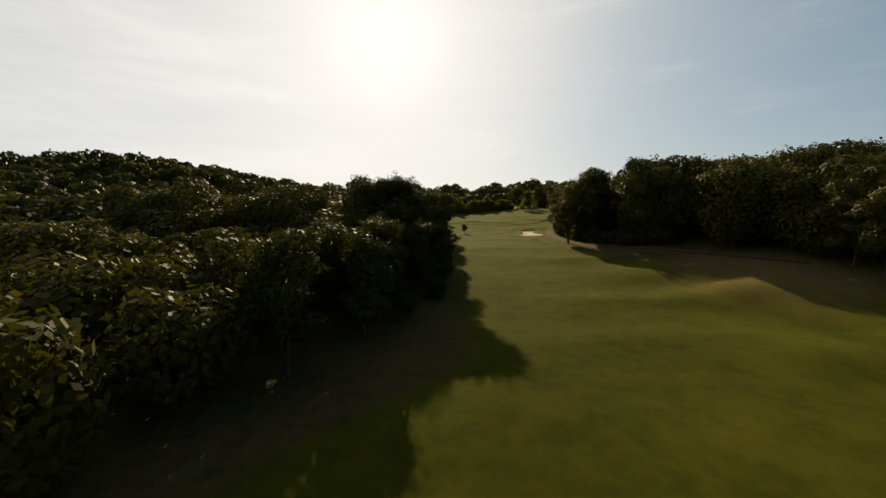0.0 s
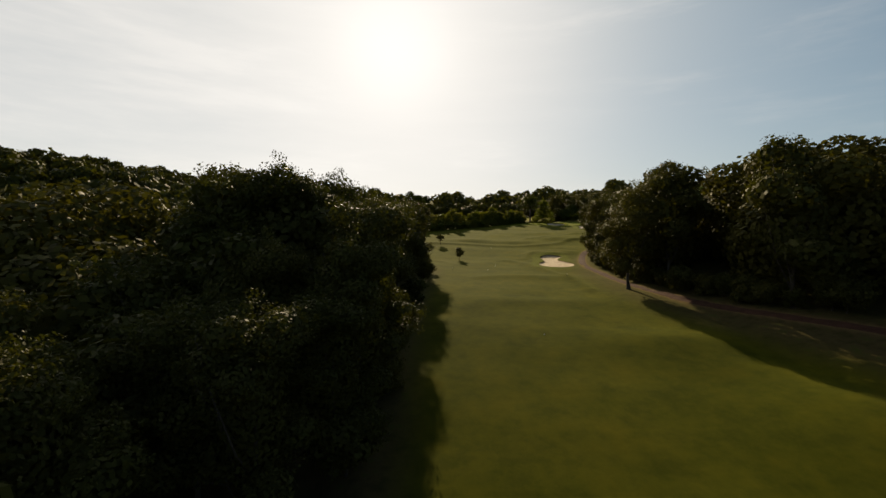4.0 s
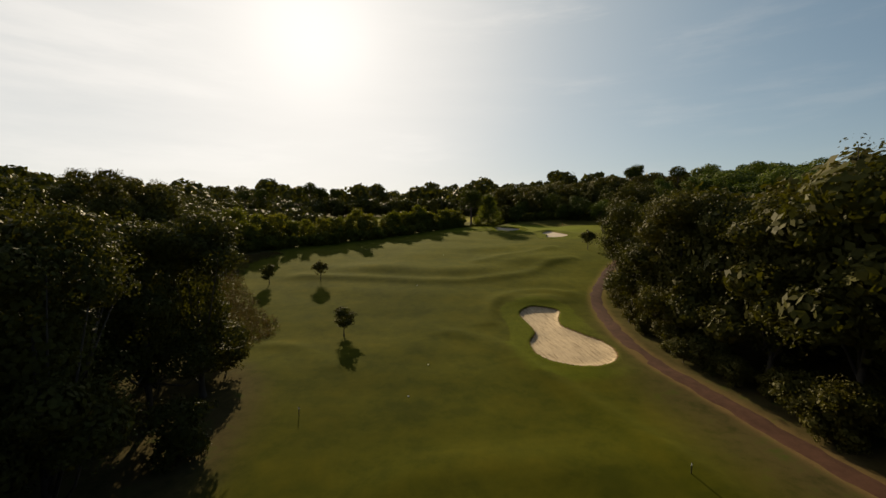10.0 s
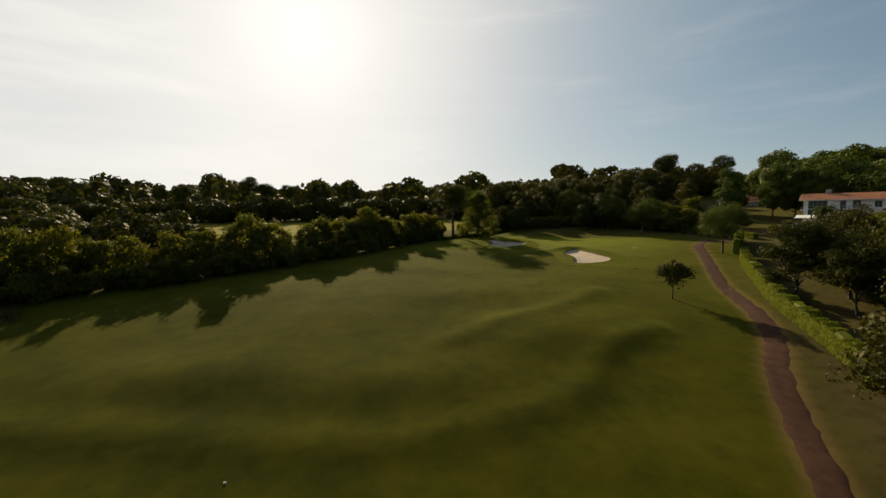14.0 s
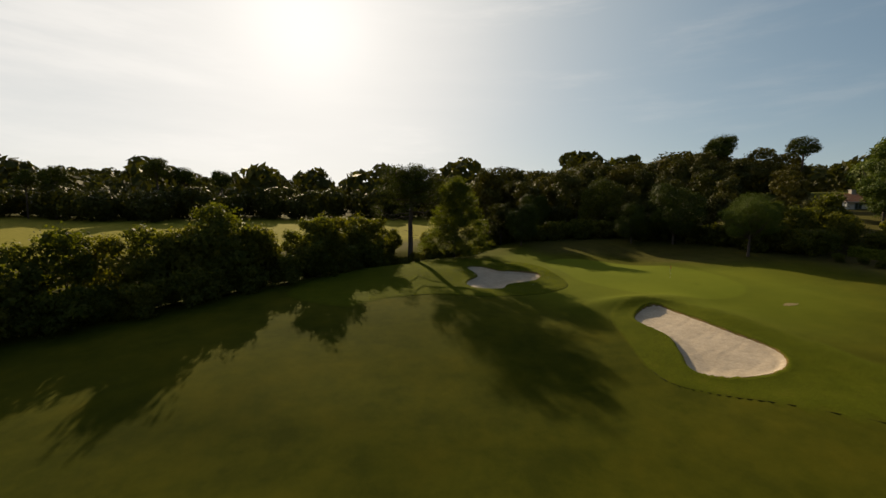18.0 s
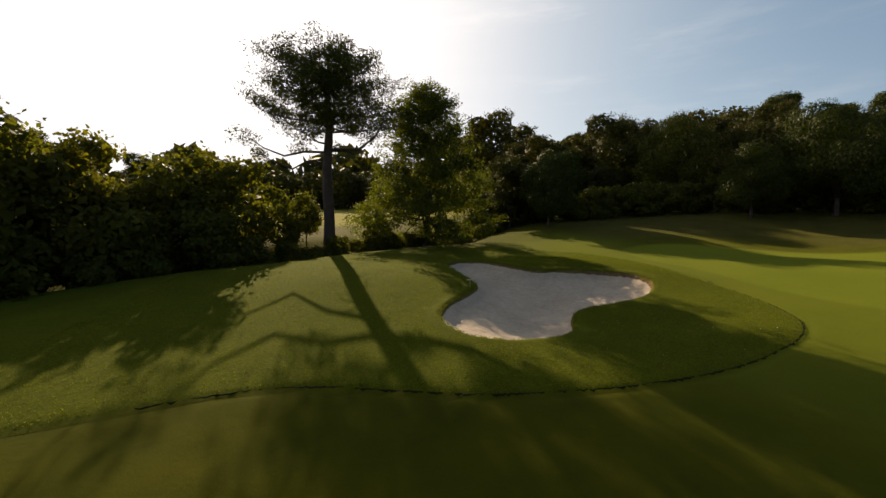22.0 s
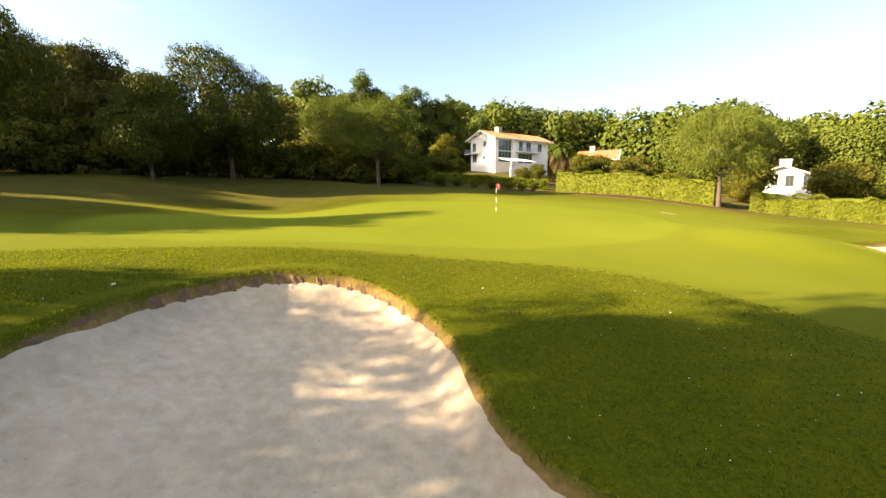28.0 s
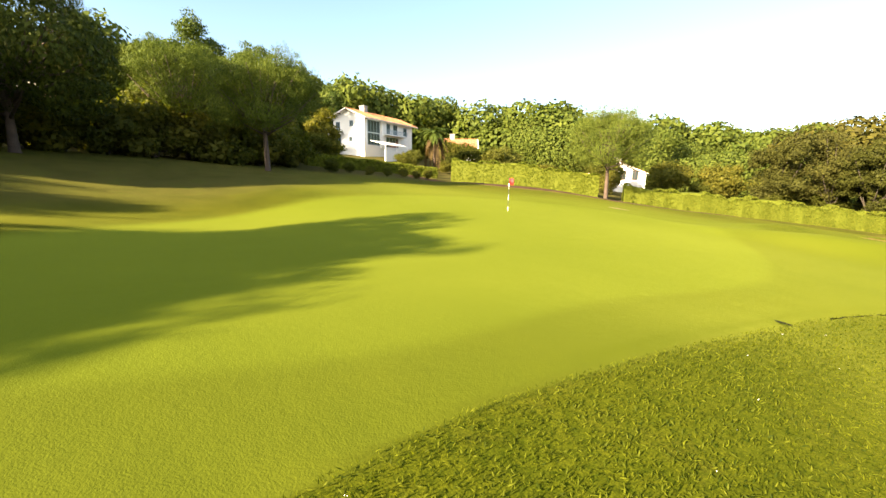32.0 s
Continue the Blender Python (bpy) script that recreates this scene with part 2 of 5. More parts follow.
def sand_material(name, raked):
    m, n, l, p = material(name)
    tint = (1.0, 1.0, 1.0) if raked else (1.0, 1.0, 1.04)
    wide, mid, fine = noise_node(n, l, 0.5, 4), noise_node(n, l, 4, 6, 0.7), noise_node(n, l, 60, 3)
    base = ramp(n, l, wide.outputs["Fac"], (0.32, (0.355, 0.277, 0.180)), (0.65, (0.470, 0.372, 0.250)))
    base = mixed(n, l, 0.35, base, ramp(n, l, mid.outputs["Fac"], (0.3, (0.136, 0.112, 0.0840)), (0.65, (0.376, 0.336, 0.2800))))
    base = mixed(n, l, 1.0, base, tint, "MULTIPLY")
    where = n.new("ShaderNodeNewGeometry")
    if raked:  # long rake strokes, damp and dry
        strokes = n.new("ShaderNodeMapping")
        strokes.inputs["Scale"].default_value, strokes.inputs["Rotation"].default_value = (3.4, 0.3, 1.0), (0, 0, 0.12)
        l.new(where.outputs["Position"], strokes.inputs["Vector"])
        lines = noise_node(n, l, 1.0, 4, 0.65, strokes.outputs["Vector"])
        base = mixed(n, l, 1.0, base, ramp(n, l, lines.outputs["Fac"], (0.36, (0.62, 0.55, 0.42)), (0.5, (1.0, 0.95, 0.82)), (0.66, (1.15, 1.08, 0.95))), "MULTIPLY")
    # grit and bits of turf lying on the sand
    grit = n.new("ShaderNodeTexVoronoi")
    grit.inputs["Scale"].default_value = 7.0
    l.new(where.outputs["Position"], grit.inputs["Vector"])
    bits = ramp(n, l, grit.outputs["Distance"], (0.06, (1, 1, 1)), (0.12, (0, 0, 0)))
    patchy = ramp(n, l, noise_node(n, l, 1.3, 4).outputs["Fac"], (0.5, (0, 0, 0)), (0.62, (0.8, 0.8, 0.8)))
    base = mixed(n, l, mixed(n, l, 1.0, bits, patchy, "MULTIPLY"), base, (0.12, 0.10, 0.07))
    l.new(base, p.inputs["Base Color"])
    p.inputs["Roughness"].default_value = 0.95
    wave = n.new("ShaderNodeTexWave")
    wave.wave_type, wave.bands_direction = "RINGS", "Z"
    wave.inputs["Scale"].default_value, wave.inputs["Distortion"].default_value, wave.inputs["Detail Scale"].default_value = 2.2, 9.0, 0.4
    g = n.new("ShaderNodeNewGeometry")
    l.new(g.outputs["Position"], wave.inputs["Vector"])
    nrm = bump(n, l, wave.outputs["Fac"], 0.06, 0.012)
    nrm = bump(n, l, mid.outputs["Fac"], 0.6, 0.05, nrm)
    nrm = bump(n, l, fine.outputs["Fac"], 0.5, 0.008, nrm)
    l.new(nrm, p.inputs["Normal"])
    return m


TURF, SAND, RAKED = turf_material(), sand_material("bunker_sand", False), sand_material("raked_sand", True)
# shade of the turf step as a near-black colour; also the divot's earth
STEP_SHADE_AND_DIVOT = plain("step_shade_and_divot", (0.018, 0.02, 0.004), 0.95, vary=0.5, scale=6.0, relief=0.01)
DRY_TURF = plain("dry_turf", (0.21, 0.165, 0.075), 0.95, vary=0.4, scale=3.0, relief=0.01)
LIP_EARTH = plain("lip_earth", (0.145, 0.092, 0.055), 0.95, vary=0.45, scale=5.0, relief=0.02)
BARK = plain("bark", (0.05, 0.038, 0.027), 0.9, vary=0.45, scale=2.5, relief=0.03)
PINE_BARK = plain("pine_bark", (0.075, 0.05, 0.036), 0.9, vary=0.5, scale=2.0, relief=0.04)
OAK_LEAF = leafy("oak_leaf", (0.038, 0.038, 0.010), (0.066, 0.064, 0.015), 0.18)
BUSH_LEAF = leafy("bush_leaf", (0.050, 0.058, 0.011), (0.118, 0.116, 0.023), 0.42)
ALDER_LEAF = leafy("alder_leaf", (0.044, 0.056, 0.010), (0.098, 0.110, 0.020), 0.46)
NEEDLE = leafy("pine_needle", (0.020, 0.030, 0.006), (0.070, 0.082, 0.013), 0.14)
# paler copy of NEEDLE: sunlight on the umbrella pines is put into the colour
SUNLIT_NEEDLE = leafy("sunlit_pine_needle", (0.034, 0.054, 0.010), (0.128, 0.150, 0.024), 0.14)
HEDGE_LEAF = leafy("hedge_leaf", (0.072, 0.096, 0.012), (0.19, 0.20, 0.028), 0.35)
LIME_LEAF = leafy("lime_leaf", (0.036, 0.058, 0.012), (0.074, 0.098, 0.021), 0.2)
BLADE = leafy("grass_blade", (0.028, 0.044, 0.004), (0.138, 0.150, 0.012), 0.52)
REED = leafy("dry_grass", (0.050, 0.036, 0.017), (0.100, 0.066, 0.030), 0.2)
PATH_EARTH = plain("path_gravel", (0.062, 0.030, 0.019), 0.98, vary=0.5, scale=0.7, relief=0.03)
PLASTER = plain("white_plaster", (0.70, 0.68, 0.64), 0.85, vary=0.07, scale=0.8, relief=0.004)
ROOF_TILE = plain("roof_tile", (0.42, 0.17, 0.075), 0.8, vary=0.35, scale=1.6)
TIMBER = plain("dark_timber", (0.10, 0.045, 0.03), 0.6, vary=0.3)
STONE = plain("grey_stone", (0.30, 0.28, 0.25), 0.9, vary=0.3, scale=1.5, relief=0.02)
STEEL_PAINT = plain("blue_grey_paint", (0.20, 0.27, 0.32), 0.5, vary=0.1)
RED_CLOTH = plain("red_cloth", (0.62, 0.02, 0.02), 0.7, vary=0.2)
WHITE_PAINT = plain("white_paint", (0.8, 0.8, 0.78), 0.4, vary=0.05)
BLACK_PAINT = plain("black_paint", (0.03, 0.03, 0.03), 0.5)
CANVAS = plain("white_canvas", (0.8, 0.8, 0.78), 0.8, vary=0.06)
PALE_WOOD = plain("pale_wood", (0.45, 0.36, 0.24), 0.7, vary=0.25)


def glass_material():
    m, n, l, p = material("window_glass")
    p.inputs["Base Color"].default_value = (0.03, 0.045, 0.05, 1)
    p.inputs["Roughness"].default_value = 0.08
    p.inputs["Specular IOR Level"].default_value = 0.8
    return m


GLASS = glass_material()


# ---- building helpers ----
def mesh_from(name, verts, faces, mat, flat=True):
    me = bpy.data.meshes.new(name)
    me.from_pydata([tuple(v) for v in verts], [], [tuple(f) for f in faces])
    for s in (mat if isinstance(mat, (list, tuple)) else [mat]):
        me.materials.append(s)
    if not flat:
        me.polygons.foreach_set("use_smooth", [True] * len(me.polygons))
    me.update()
    return me


def quads_mesh(name, corners, mat):
    """One mesh of loose quads from an array of shape (n, 4, 3)."""
    n = len(corners)
    me = bpy.data.meshes.new(name)
    me.vertices.add(4 * n)
    me.vertices.foreach_set("co", np.ascontiguousarray(corners, dtype=np.float32).ravel())
    me.loops.add(4 * n)
    me.loops.foreach_set("vertex_index", np.arange(4 * n, dtype=np.int32))
    me.polygons.add(n)
    me.polygons.foreach_set("loop_start", np.arange(0, 4 * n, 4, dtype=np.int32))
    me.materials.append(mat)
    me.update(calc_edges=True)
    me.validate()
    return me


def child(name, data, parent, label=""):
    ob = new(name, data)
    ob.parent = parent
    return tagged(ob, label)


def part(name, bm, mat, parent, label=""):
    me = bpy.data.meshes.new(name)
    bm.to_mesh(me)
    bm.free()
    me.materials.append(mat)
    return child(name, me, parent, label)


def thing(name, m, label, category, group="", kind=""):
    ob = new(name)
    ob.empty_display_size = 0.2
    ob.matrix_world = m
    return tagged(ob, label, category, group, kind)


def box(bm, lo, hi, bevel=0.0):
    """An upright box with its edges broken."""
    vs = [bm.verts.new((x, y, z)) for x in (lo[0], hi[0]) for y in (lo[1], hi[1]) for z in (lo[2], hi[2])]
    fs = [bm.faces.new([vs[i] for i in f]) for f in ((0, 1, 3, 2), (4, 6, 7, 5), (0, 4, 5, 1), (2, 3, 7, 6), (0, 2, 6, 4), (1, 5, 7, 3))]
    if bevel:
        bmesh.ops.bevel(bm, geom=list({e for f in fs for e in f.edges}), offset=bevel, segments=1, affect="EDGES")
    return bm


def boxed(lo, hi, bevel=0.0):
    return box(bmesh.new(), lo, hi, bevel)


def tube(verts, faces, pts, radii, sides=7):
    """A tapered limb along points, added to the lists."""
    pts = [Vector(p) for p in pts]
    first = len(verts)
    for i, (p, r) in enumerate(zip(pts, radii)):
        way = (pts[min(i + 1, len(pts) - 1)] - pts[max(i - 1, 0)]).normalized()
        a = way.orthogonal().normalized()
        b = way.cross(a)
        for k in range(sides):
            t = 2 * math.pi * k / sides
            verts.append(p + (a * math.cos(t) + b * math.sin(t)) * r)
    for i in range(len(pts) - 1):
        for k in range(sides):
            q = first + i * sides
            faces.append((q + k, q + (k + 1) % sides, q + sides + (k + 1) % sides, q + sides + k))
    faces.append(tuple(first + (len(pts) - 1) * sides + k for k in range(sides)))
    faces.append(tuple(first + k for k in reversed(range(sides))))


def closed_curve(points, steps=8):
    """A smooth closed outline through a few points."""
    p = np.array(points, float)
    a, b, c, d = np.roll(p, 1, 0), p, np.roll(p, -1, 0), np.roll(p, -2, 0)
    u = np.linspace(0, 1, steps, endpoint=False)[None, :, None]
    a, b, c, d = (q[:, None, :] for q in (a, b, c, d))
    q = 0.5 * (2 * b + (c - a) * u + (2 * a - 5 * b + 4 * c - d) * u ** 2 + (3 * b - a - 3 * c + d) * u ** 3)
    return q.reshape(-1, 2)


def open_curve(points, steps=8):
    p = np.array(points, float)
    p = np.vstack([2 * p[0] - p[1], p, 2 * p[-1] - p[-2]])
    out = []
    for i in range(1, len(p) - 2):
        for u in np.linspace(0, 1, steps, endpoint=False):
            a, b, c, d = p[i - 1], p[i], p[i + 1], p[i + 2]
            out.append(0.5 * (2 * b + (c - a) * u + (2 * a - 5 * b + 4 * c - d) * u ** 2 + (3 * b - a - 3 * c + d) * u ** 3))
    out.append(p[-2])
    return np.array(out)


def outline_distance(x, y, outline):
    """Distance to a closed outline, below zero inside."""
    x, y = np.asarray(x, float), np.asarray(y, float)
    best, inside = np.full(x.shape, 1e9), np.zeros(x.shape, bool)
    for (ax, ay), (bx, by) in zip(outline, np.roll(outline, -1, 0)):
        dx, dy = bx - ax, by - ay
        t = np.clip(((x - ax) * dx + (y - ay) * dy) / (dx * dx + dy * dy + 1e-12), 0, 1)
        best = np.minimum(best, np.hypot(x - ax - t * dx, y - ay - t * dy))
        if abs(dy) > 1e-12:
            inside ^= ((ay > y) != (by > y)) & (x < (y - ay) * dx / dy + ax)
    return np.where(inside, -best, best)


def line_distance(x, y, line):
    best = np.full(np.shape(x), 1e9)
    for (ax, ay), (bx, by) in zip(line[:-1], line[1:]):
        dx, dy = bx - ax, by - ay
        t = np.clip(((x - ax) * dx + (y - ay) * dy) / (dx * dx + dy * dy), 0, 1)
        best = np.minimum(best, np.hypot(x - ax - t * dx, y - ay - t * dy))
    return best


# ---- the ground ----
def hermite(xs, ys, x):
    """Smooth curve through a few stations, flat beyond the ends."""
    xs, ys = np.asarray(xs, float), np.asarray(ys, float)
    x = np.clip(x, xs[0], xs[-1])
    m = np.gradient(ys, xs)
    i = np.clip(np.searchsorted(xs, x, side="right") - 1, 0, len(xs) - 2)
    d = xs[i + 1] - xs[i]
    u = (x - xs[i]) / d
    return (ys[i] * (1 + 2 * u) * (1 - u) ** 2 + m[i] * d * u * (1 - u) ** 2
            + ys[i + 1] * u * u * (3 - 2 * u) + m[i + 1] * d * u * u * (u - 1))


def smooth(a, b, x):
    u = np.clip((x - a) / (b - a), 0, 1)
    return u * u * (3 - 2 * u)


# along the hole: station y, ground on the centre line, the line's x, slope to its right, slope to its left (rise per metre)
STATION = (-200, 0, 83, 184, 225, 255, 280, 310, 345, 372, 400, 440, 520, 700)
LEVEL = (-27, -26, -24, -16.3, -15.0, -13.2, -10.2, -6.0, -2.2, 0.4, 2.2, 4.5, 8, 12)
MIDDLE = (20, 22, 26, 32, 36, 40, 42, 52, 78, 92, 96, 98, 100, 100)
RIGHT = (0.02, 0.02, 0.02, 0.03, 0.03, 0.03, 0.035, 0.04, 0.06, 0.06, 0.07, 0.08, 0.08, 0.05)


def ground(x, y):
    """Height of the turf, without bunkers and small mounds."""
    x, y = np.asarray(x, float), np.asarray(y, float)
    h = hermite(STATION, LEVEL, y)
    u = x - hermite(STATION, MIDDLE, y)
    h = h + hermite(STATION, RIGHT, y) * np.clip(u, 0, 60)
    # wooded bank to the right, gentler past the hedges
    edge = hermite((0, 150, 220, 260, 310, 345, 400, 500), (75, 62, 66, 76, 108, 145, 150, 150), y)
    bank = hermite((0, 150, 260, 330, 400, 520), (0.20, 0.22, 0.14, 0.13, 0.17, 0.17), y)
    h = h + bank * 90 * (1 - np.exp(-np.clip(x - edge, 0, 600) / 90))
    # left: level wood floor, then a wooded hill
    h = h + hermite((-200, 60, 180, 240, 310, 400, 560), (18, 18, 20, 24, 38, 54, 54), y) * smooth(50, 280, -x) * smooth(560, 240, y)
    h = h - 1.2 * smooth(8, 40, -u - 20) * smooth(300, 380, y)
    # ditch along the far hedgerow
    for (ax, ay), (bx, by) in (((-30, 336), (27, 376)), ((27, 376), (66, 400)), ((66, 400), (86, 411)), ((86, 411), (104, 432))):
        w = np.clip(((x - ax) * (bx - ax) + (y - ay) * (by - ay)) / ((bx - ax) ** 2 + (by - ay) ** 2), 0, 1)
        h = np.minimum(h, h - 1.5 * np.exp(-(np.hypot(x - ax - w * (bx - ax), y - ay - w * (by - ay)) / 5.0) ** 2) + 0.0)
    # the country beyond
    r = np.hypot(x - 60, y - 250)
    h = h + 60 * smooth(500, 1500, r) + 70 * smooth(1400, 2600, r)
    return h


BUNKER_A = closed_curve([(49.2, 254.5), (53, 257.3), (57.9, 254.6), (55.6, 249.5), (54.4, 245), (55.8, 240), (57.5, 235), (56.2, 229.6), (52.5, 227), (48, 227.8), (44.6, 232), (45, 238), (48, 243), (48.6, 249)])
BUNKER_B = closed_curve([(83.1, 388.0), (84.4, 389.5), (86.0, 388.9), (87.1, 387.1), (88.0, 385.8), (89.2, 385.0), (91.2, 384.8), (93.2, 384.6), (94.7, 383.9), (95.45, 382.8), (95.6, 381.4), (95.3, 380.4), (94.5, 379.5), (93.4, 378.8), (92.2, 378.4), (91.0, 378.25), (89.8, 378.15), (88.8, 377.9), (87.9, 377.35), (87.1, 376.2), (86.5, 375.0), (85.6, 373.8), (84.3, 372.85), (83.0, 372.5), (81.9, 372.55), (80.8, 373.1), (80.2, 374.1), (79.95, 375.2), (80.15, 376.3), (80.75, 377.5), (81.7, 378.8), (82.8, 380.3), (83.6, 382.0), (83.4, 384.0), (83.0, 386.4)])
BUNKER_C = closed_curve([(96.4, 354.6), (99.6, 357.8), (102.6, 358.3), (103.2, 354.8), (103.6, 349), (104.0, 343), (101, 340.2), (96, 340), (93.4, 342), (95, 345.6), (96.6, 349.5)])
BUNKERS = (BUNKER_A, BUNKER_B, BUNKER_C)
GREEN = closed_curve([(100.3, 381.7), (99.9, 387.5), (102, 393), (109, 394.5), (116, 391), (121, 384), (124, 374), (122, 364), (116, 359), (109, 360), (103.5, 366), (100, 374)])
# long grass round the bunkers
COLLAR = closed_curve([(60, 366), (66, 368.6), (72.9, 370.1), (76.5, 369.5), (79.5, 368.6), (83, 368.3), (86, 368.4), (89, 368.8), (92, 369.6), (94.4, 370.5), (96.2, 372), (97.4, 374.6), (98.0, 377.5), (98.1, 380), (98.2, 382.5), (98.4, 385.5), (98.3, 387.5), (97.5, 390.5), (95, 394.5), (84, 399), (70, 396), (58, 386), (52, 374)])
COLLAR_C = closed_curve([(90, 341), (92, 350), (95, 357.5), (101, 361), (106, 358), (108.5, 348), (110, 336), (108, 330), (103, 330.5), (96, 335.5)])
TRACK = open_curve([(97, 105), (87, 124), (77, 142), (69, 158), (63.5, 173), (61, 187), (60.2, 200), (60.2, 214), (60.4, 230), (64.6, 246), (70.3, 260.5), (78.4, 272), (88.4, 284), (96, 291.2), (102.4, 300), (109, 312), (118.5, 325.5), (127.5, 337.5), (133.5, 346), (139.5, 351.2), (147, 354), (156, 355.5), (168, 358)], 8)

MOUNDS = ((86.8, 375.3, 3.2, 3.0, -0.26), (92.8, 380.6, 5, 4.5, -0.28), (81.3, 381, 3.5, 8, 0.22), (141, 343, 14, 12, 0.8), (158, 348, 11, 8, -0.4), (186, 350, 15, 13, 1.6), (192, 324, 13, 11, 3.6), (87.5, 378.5, 6.0, 6.0, -0.6), (97.2, 382, 2.6, 3.5, 0.3), (125.2, 382.6, 4.6, 4.6, 0.5), (120, 389.5, 13, 10.5, -1.5), (90.5, 387.2, 4.2, 3.0, 0.5), (76.5, 385, 5.5, 6, 0.45),
          (68, 300, 13, 7, 0.9), (56, 262, 8, 4, 0.9), (45, 291, 16, 6, 0.7), (20, 296, 14, 6, 0.8), (62, 322, 10, 6, 0.6), (100.5, 361, 6.5, 2.4, 0.9),
          (107, 352, 3, 7, 0.6), (40, 205, 15, 5, 0.5), (28, 172, 14, 5, 0.5), (60, 120, 16, 10, 1.6), (45, 95, 18, 7, 1.0), (70, 95, 14, 9, 1.8), (35, 70, 15, 6, 0.8), (60, 60, 16, 8, 1.2), (50, 146, 15, 6, 0.8))


RIDGES = [(open_curve(line, 5), high, wide) for line, high, wide in (
    ([(33, 246), (38, 240), (41, 230), (43.5, 221), (46, 209), (47.5, 196), (47, 184)], 0.5, 1.8),
    ([(-2, 289), (10, 287), (22, 285), (33, 282.3), (43, 281), (55, 282.5), (63, 284.5), (73, 294), (83, 298)], 0.5, 2.2),
    ([(41, 250), (43, 256), (45.5, 262), (52, 267.5), (60, 268.3), (66, 264.7)], 0.45, 1.7),
    ([(1, 244), (7, 241), (13, 233)], 0.3, 1.4),
    ([(52, 300), (62, 306), (72, 309), (84, 316)], 0.5, 2.4),
    ([(18, 205), (26, 208), (35, 206)], 0.4, 2.0))]


def turf(x, y):
    """Height of the turf with its mounds, before the bunkers are cut."""
    x, y = np.asarray(x, float), np.asarray(y, float)
    h = ground(x, y)
    for mx, my, rx, ry, k in MOUNDS:
        h = h + k * np.exp(-((x - mx) / rx) ** 2 - ((y - my) / ry) ** 2)
    h = np.array(h, float)
    for line, high, wide in RIDGES:
        (ax, ay), (bx, by) = line.min(0) - 3 * wide, line.max(0) + 3 * wide
        by_it = (x > ax) & (x < bx) & (y > ay) & (y < by)
        if by_it.any():
            h[by_it] += high * np.exp(-(line_distance(x[by_it], y[by_it], line) / wide) ** 2)
    near = smooth(260, 150, np.abs(x - 50)) * smooth(620, 500, y) * smooth(-150, -60, y)
    h = h + near * (0.2 * np.sin(x / 7.3 + 1.3 * np.sin(y / 11)) * np.sin(y / 8.7 + np.sin(x / 9)) + 0.05 * np.sin(x / 3.1 + y / 4.3) * np.sin(y / 2.9 - x / 5)) * (1 - 0.78 * smooth(345, 372, y))
    return h


def z_at(x, y):
    return float(turf(x, y))


def stations(*runs):
    out = []
    for a, b, step in runs:
        out += list(np.arange(a, b, step))
    return np.array(out + [runs[-1][1]])


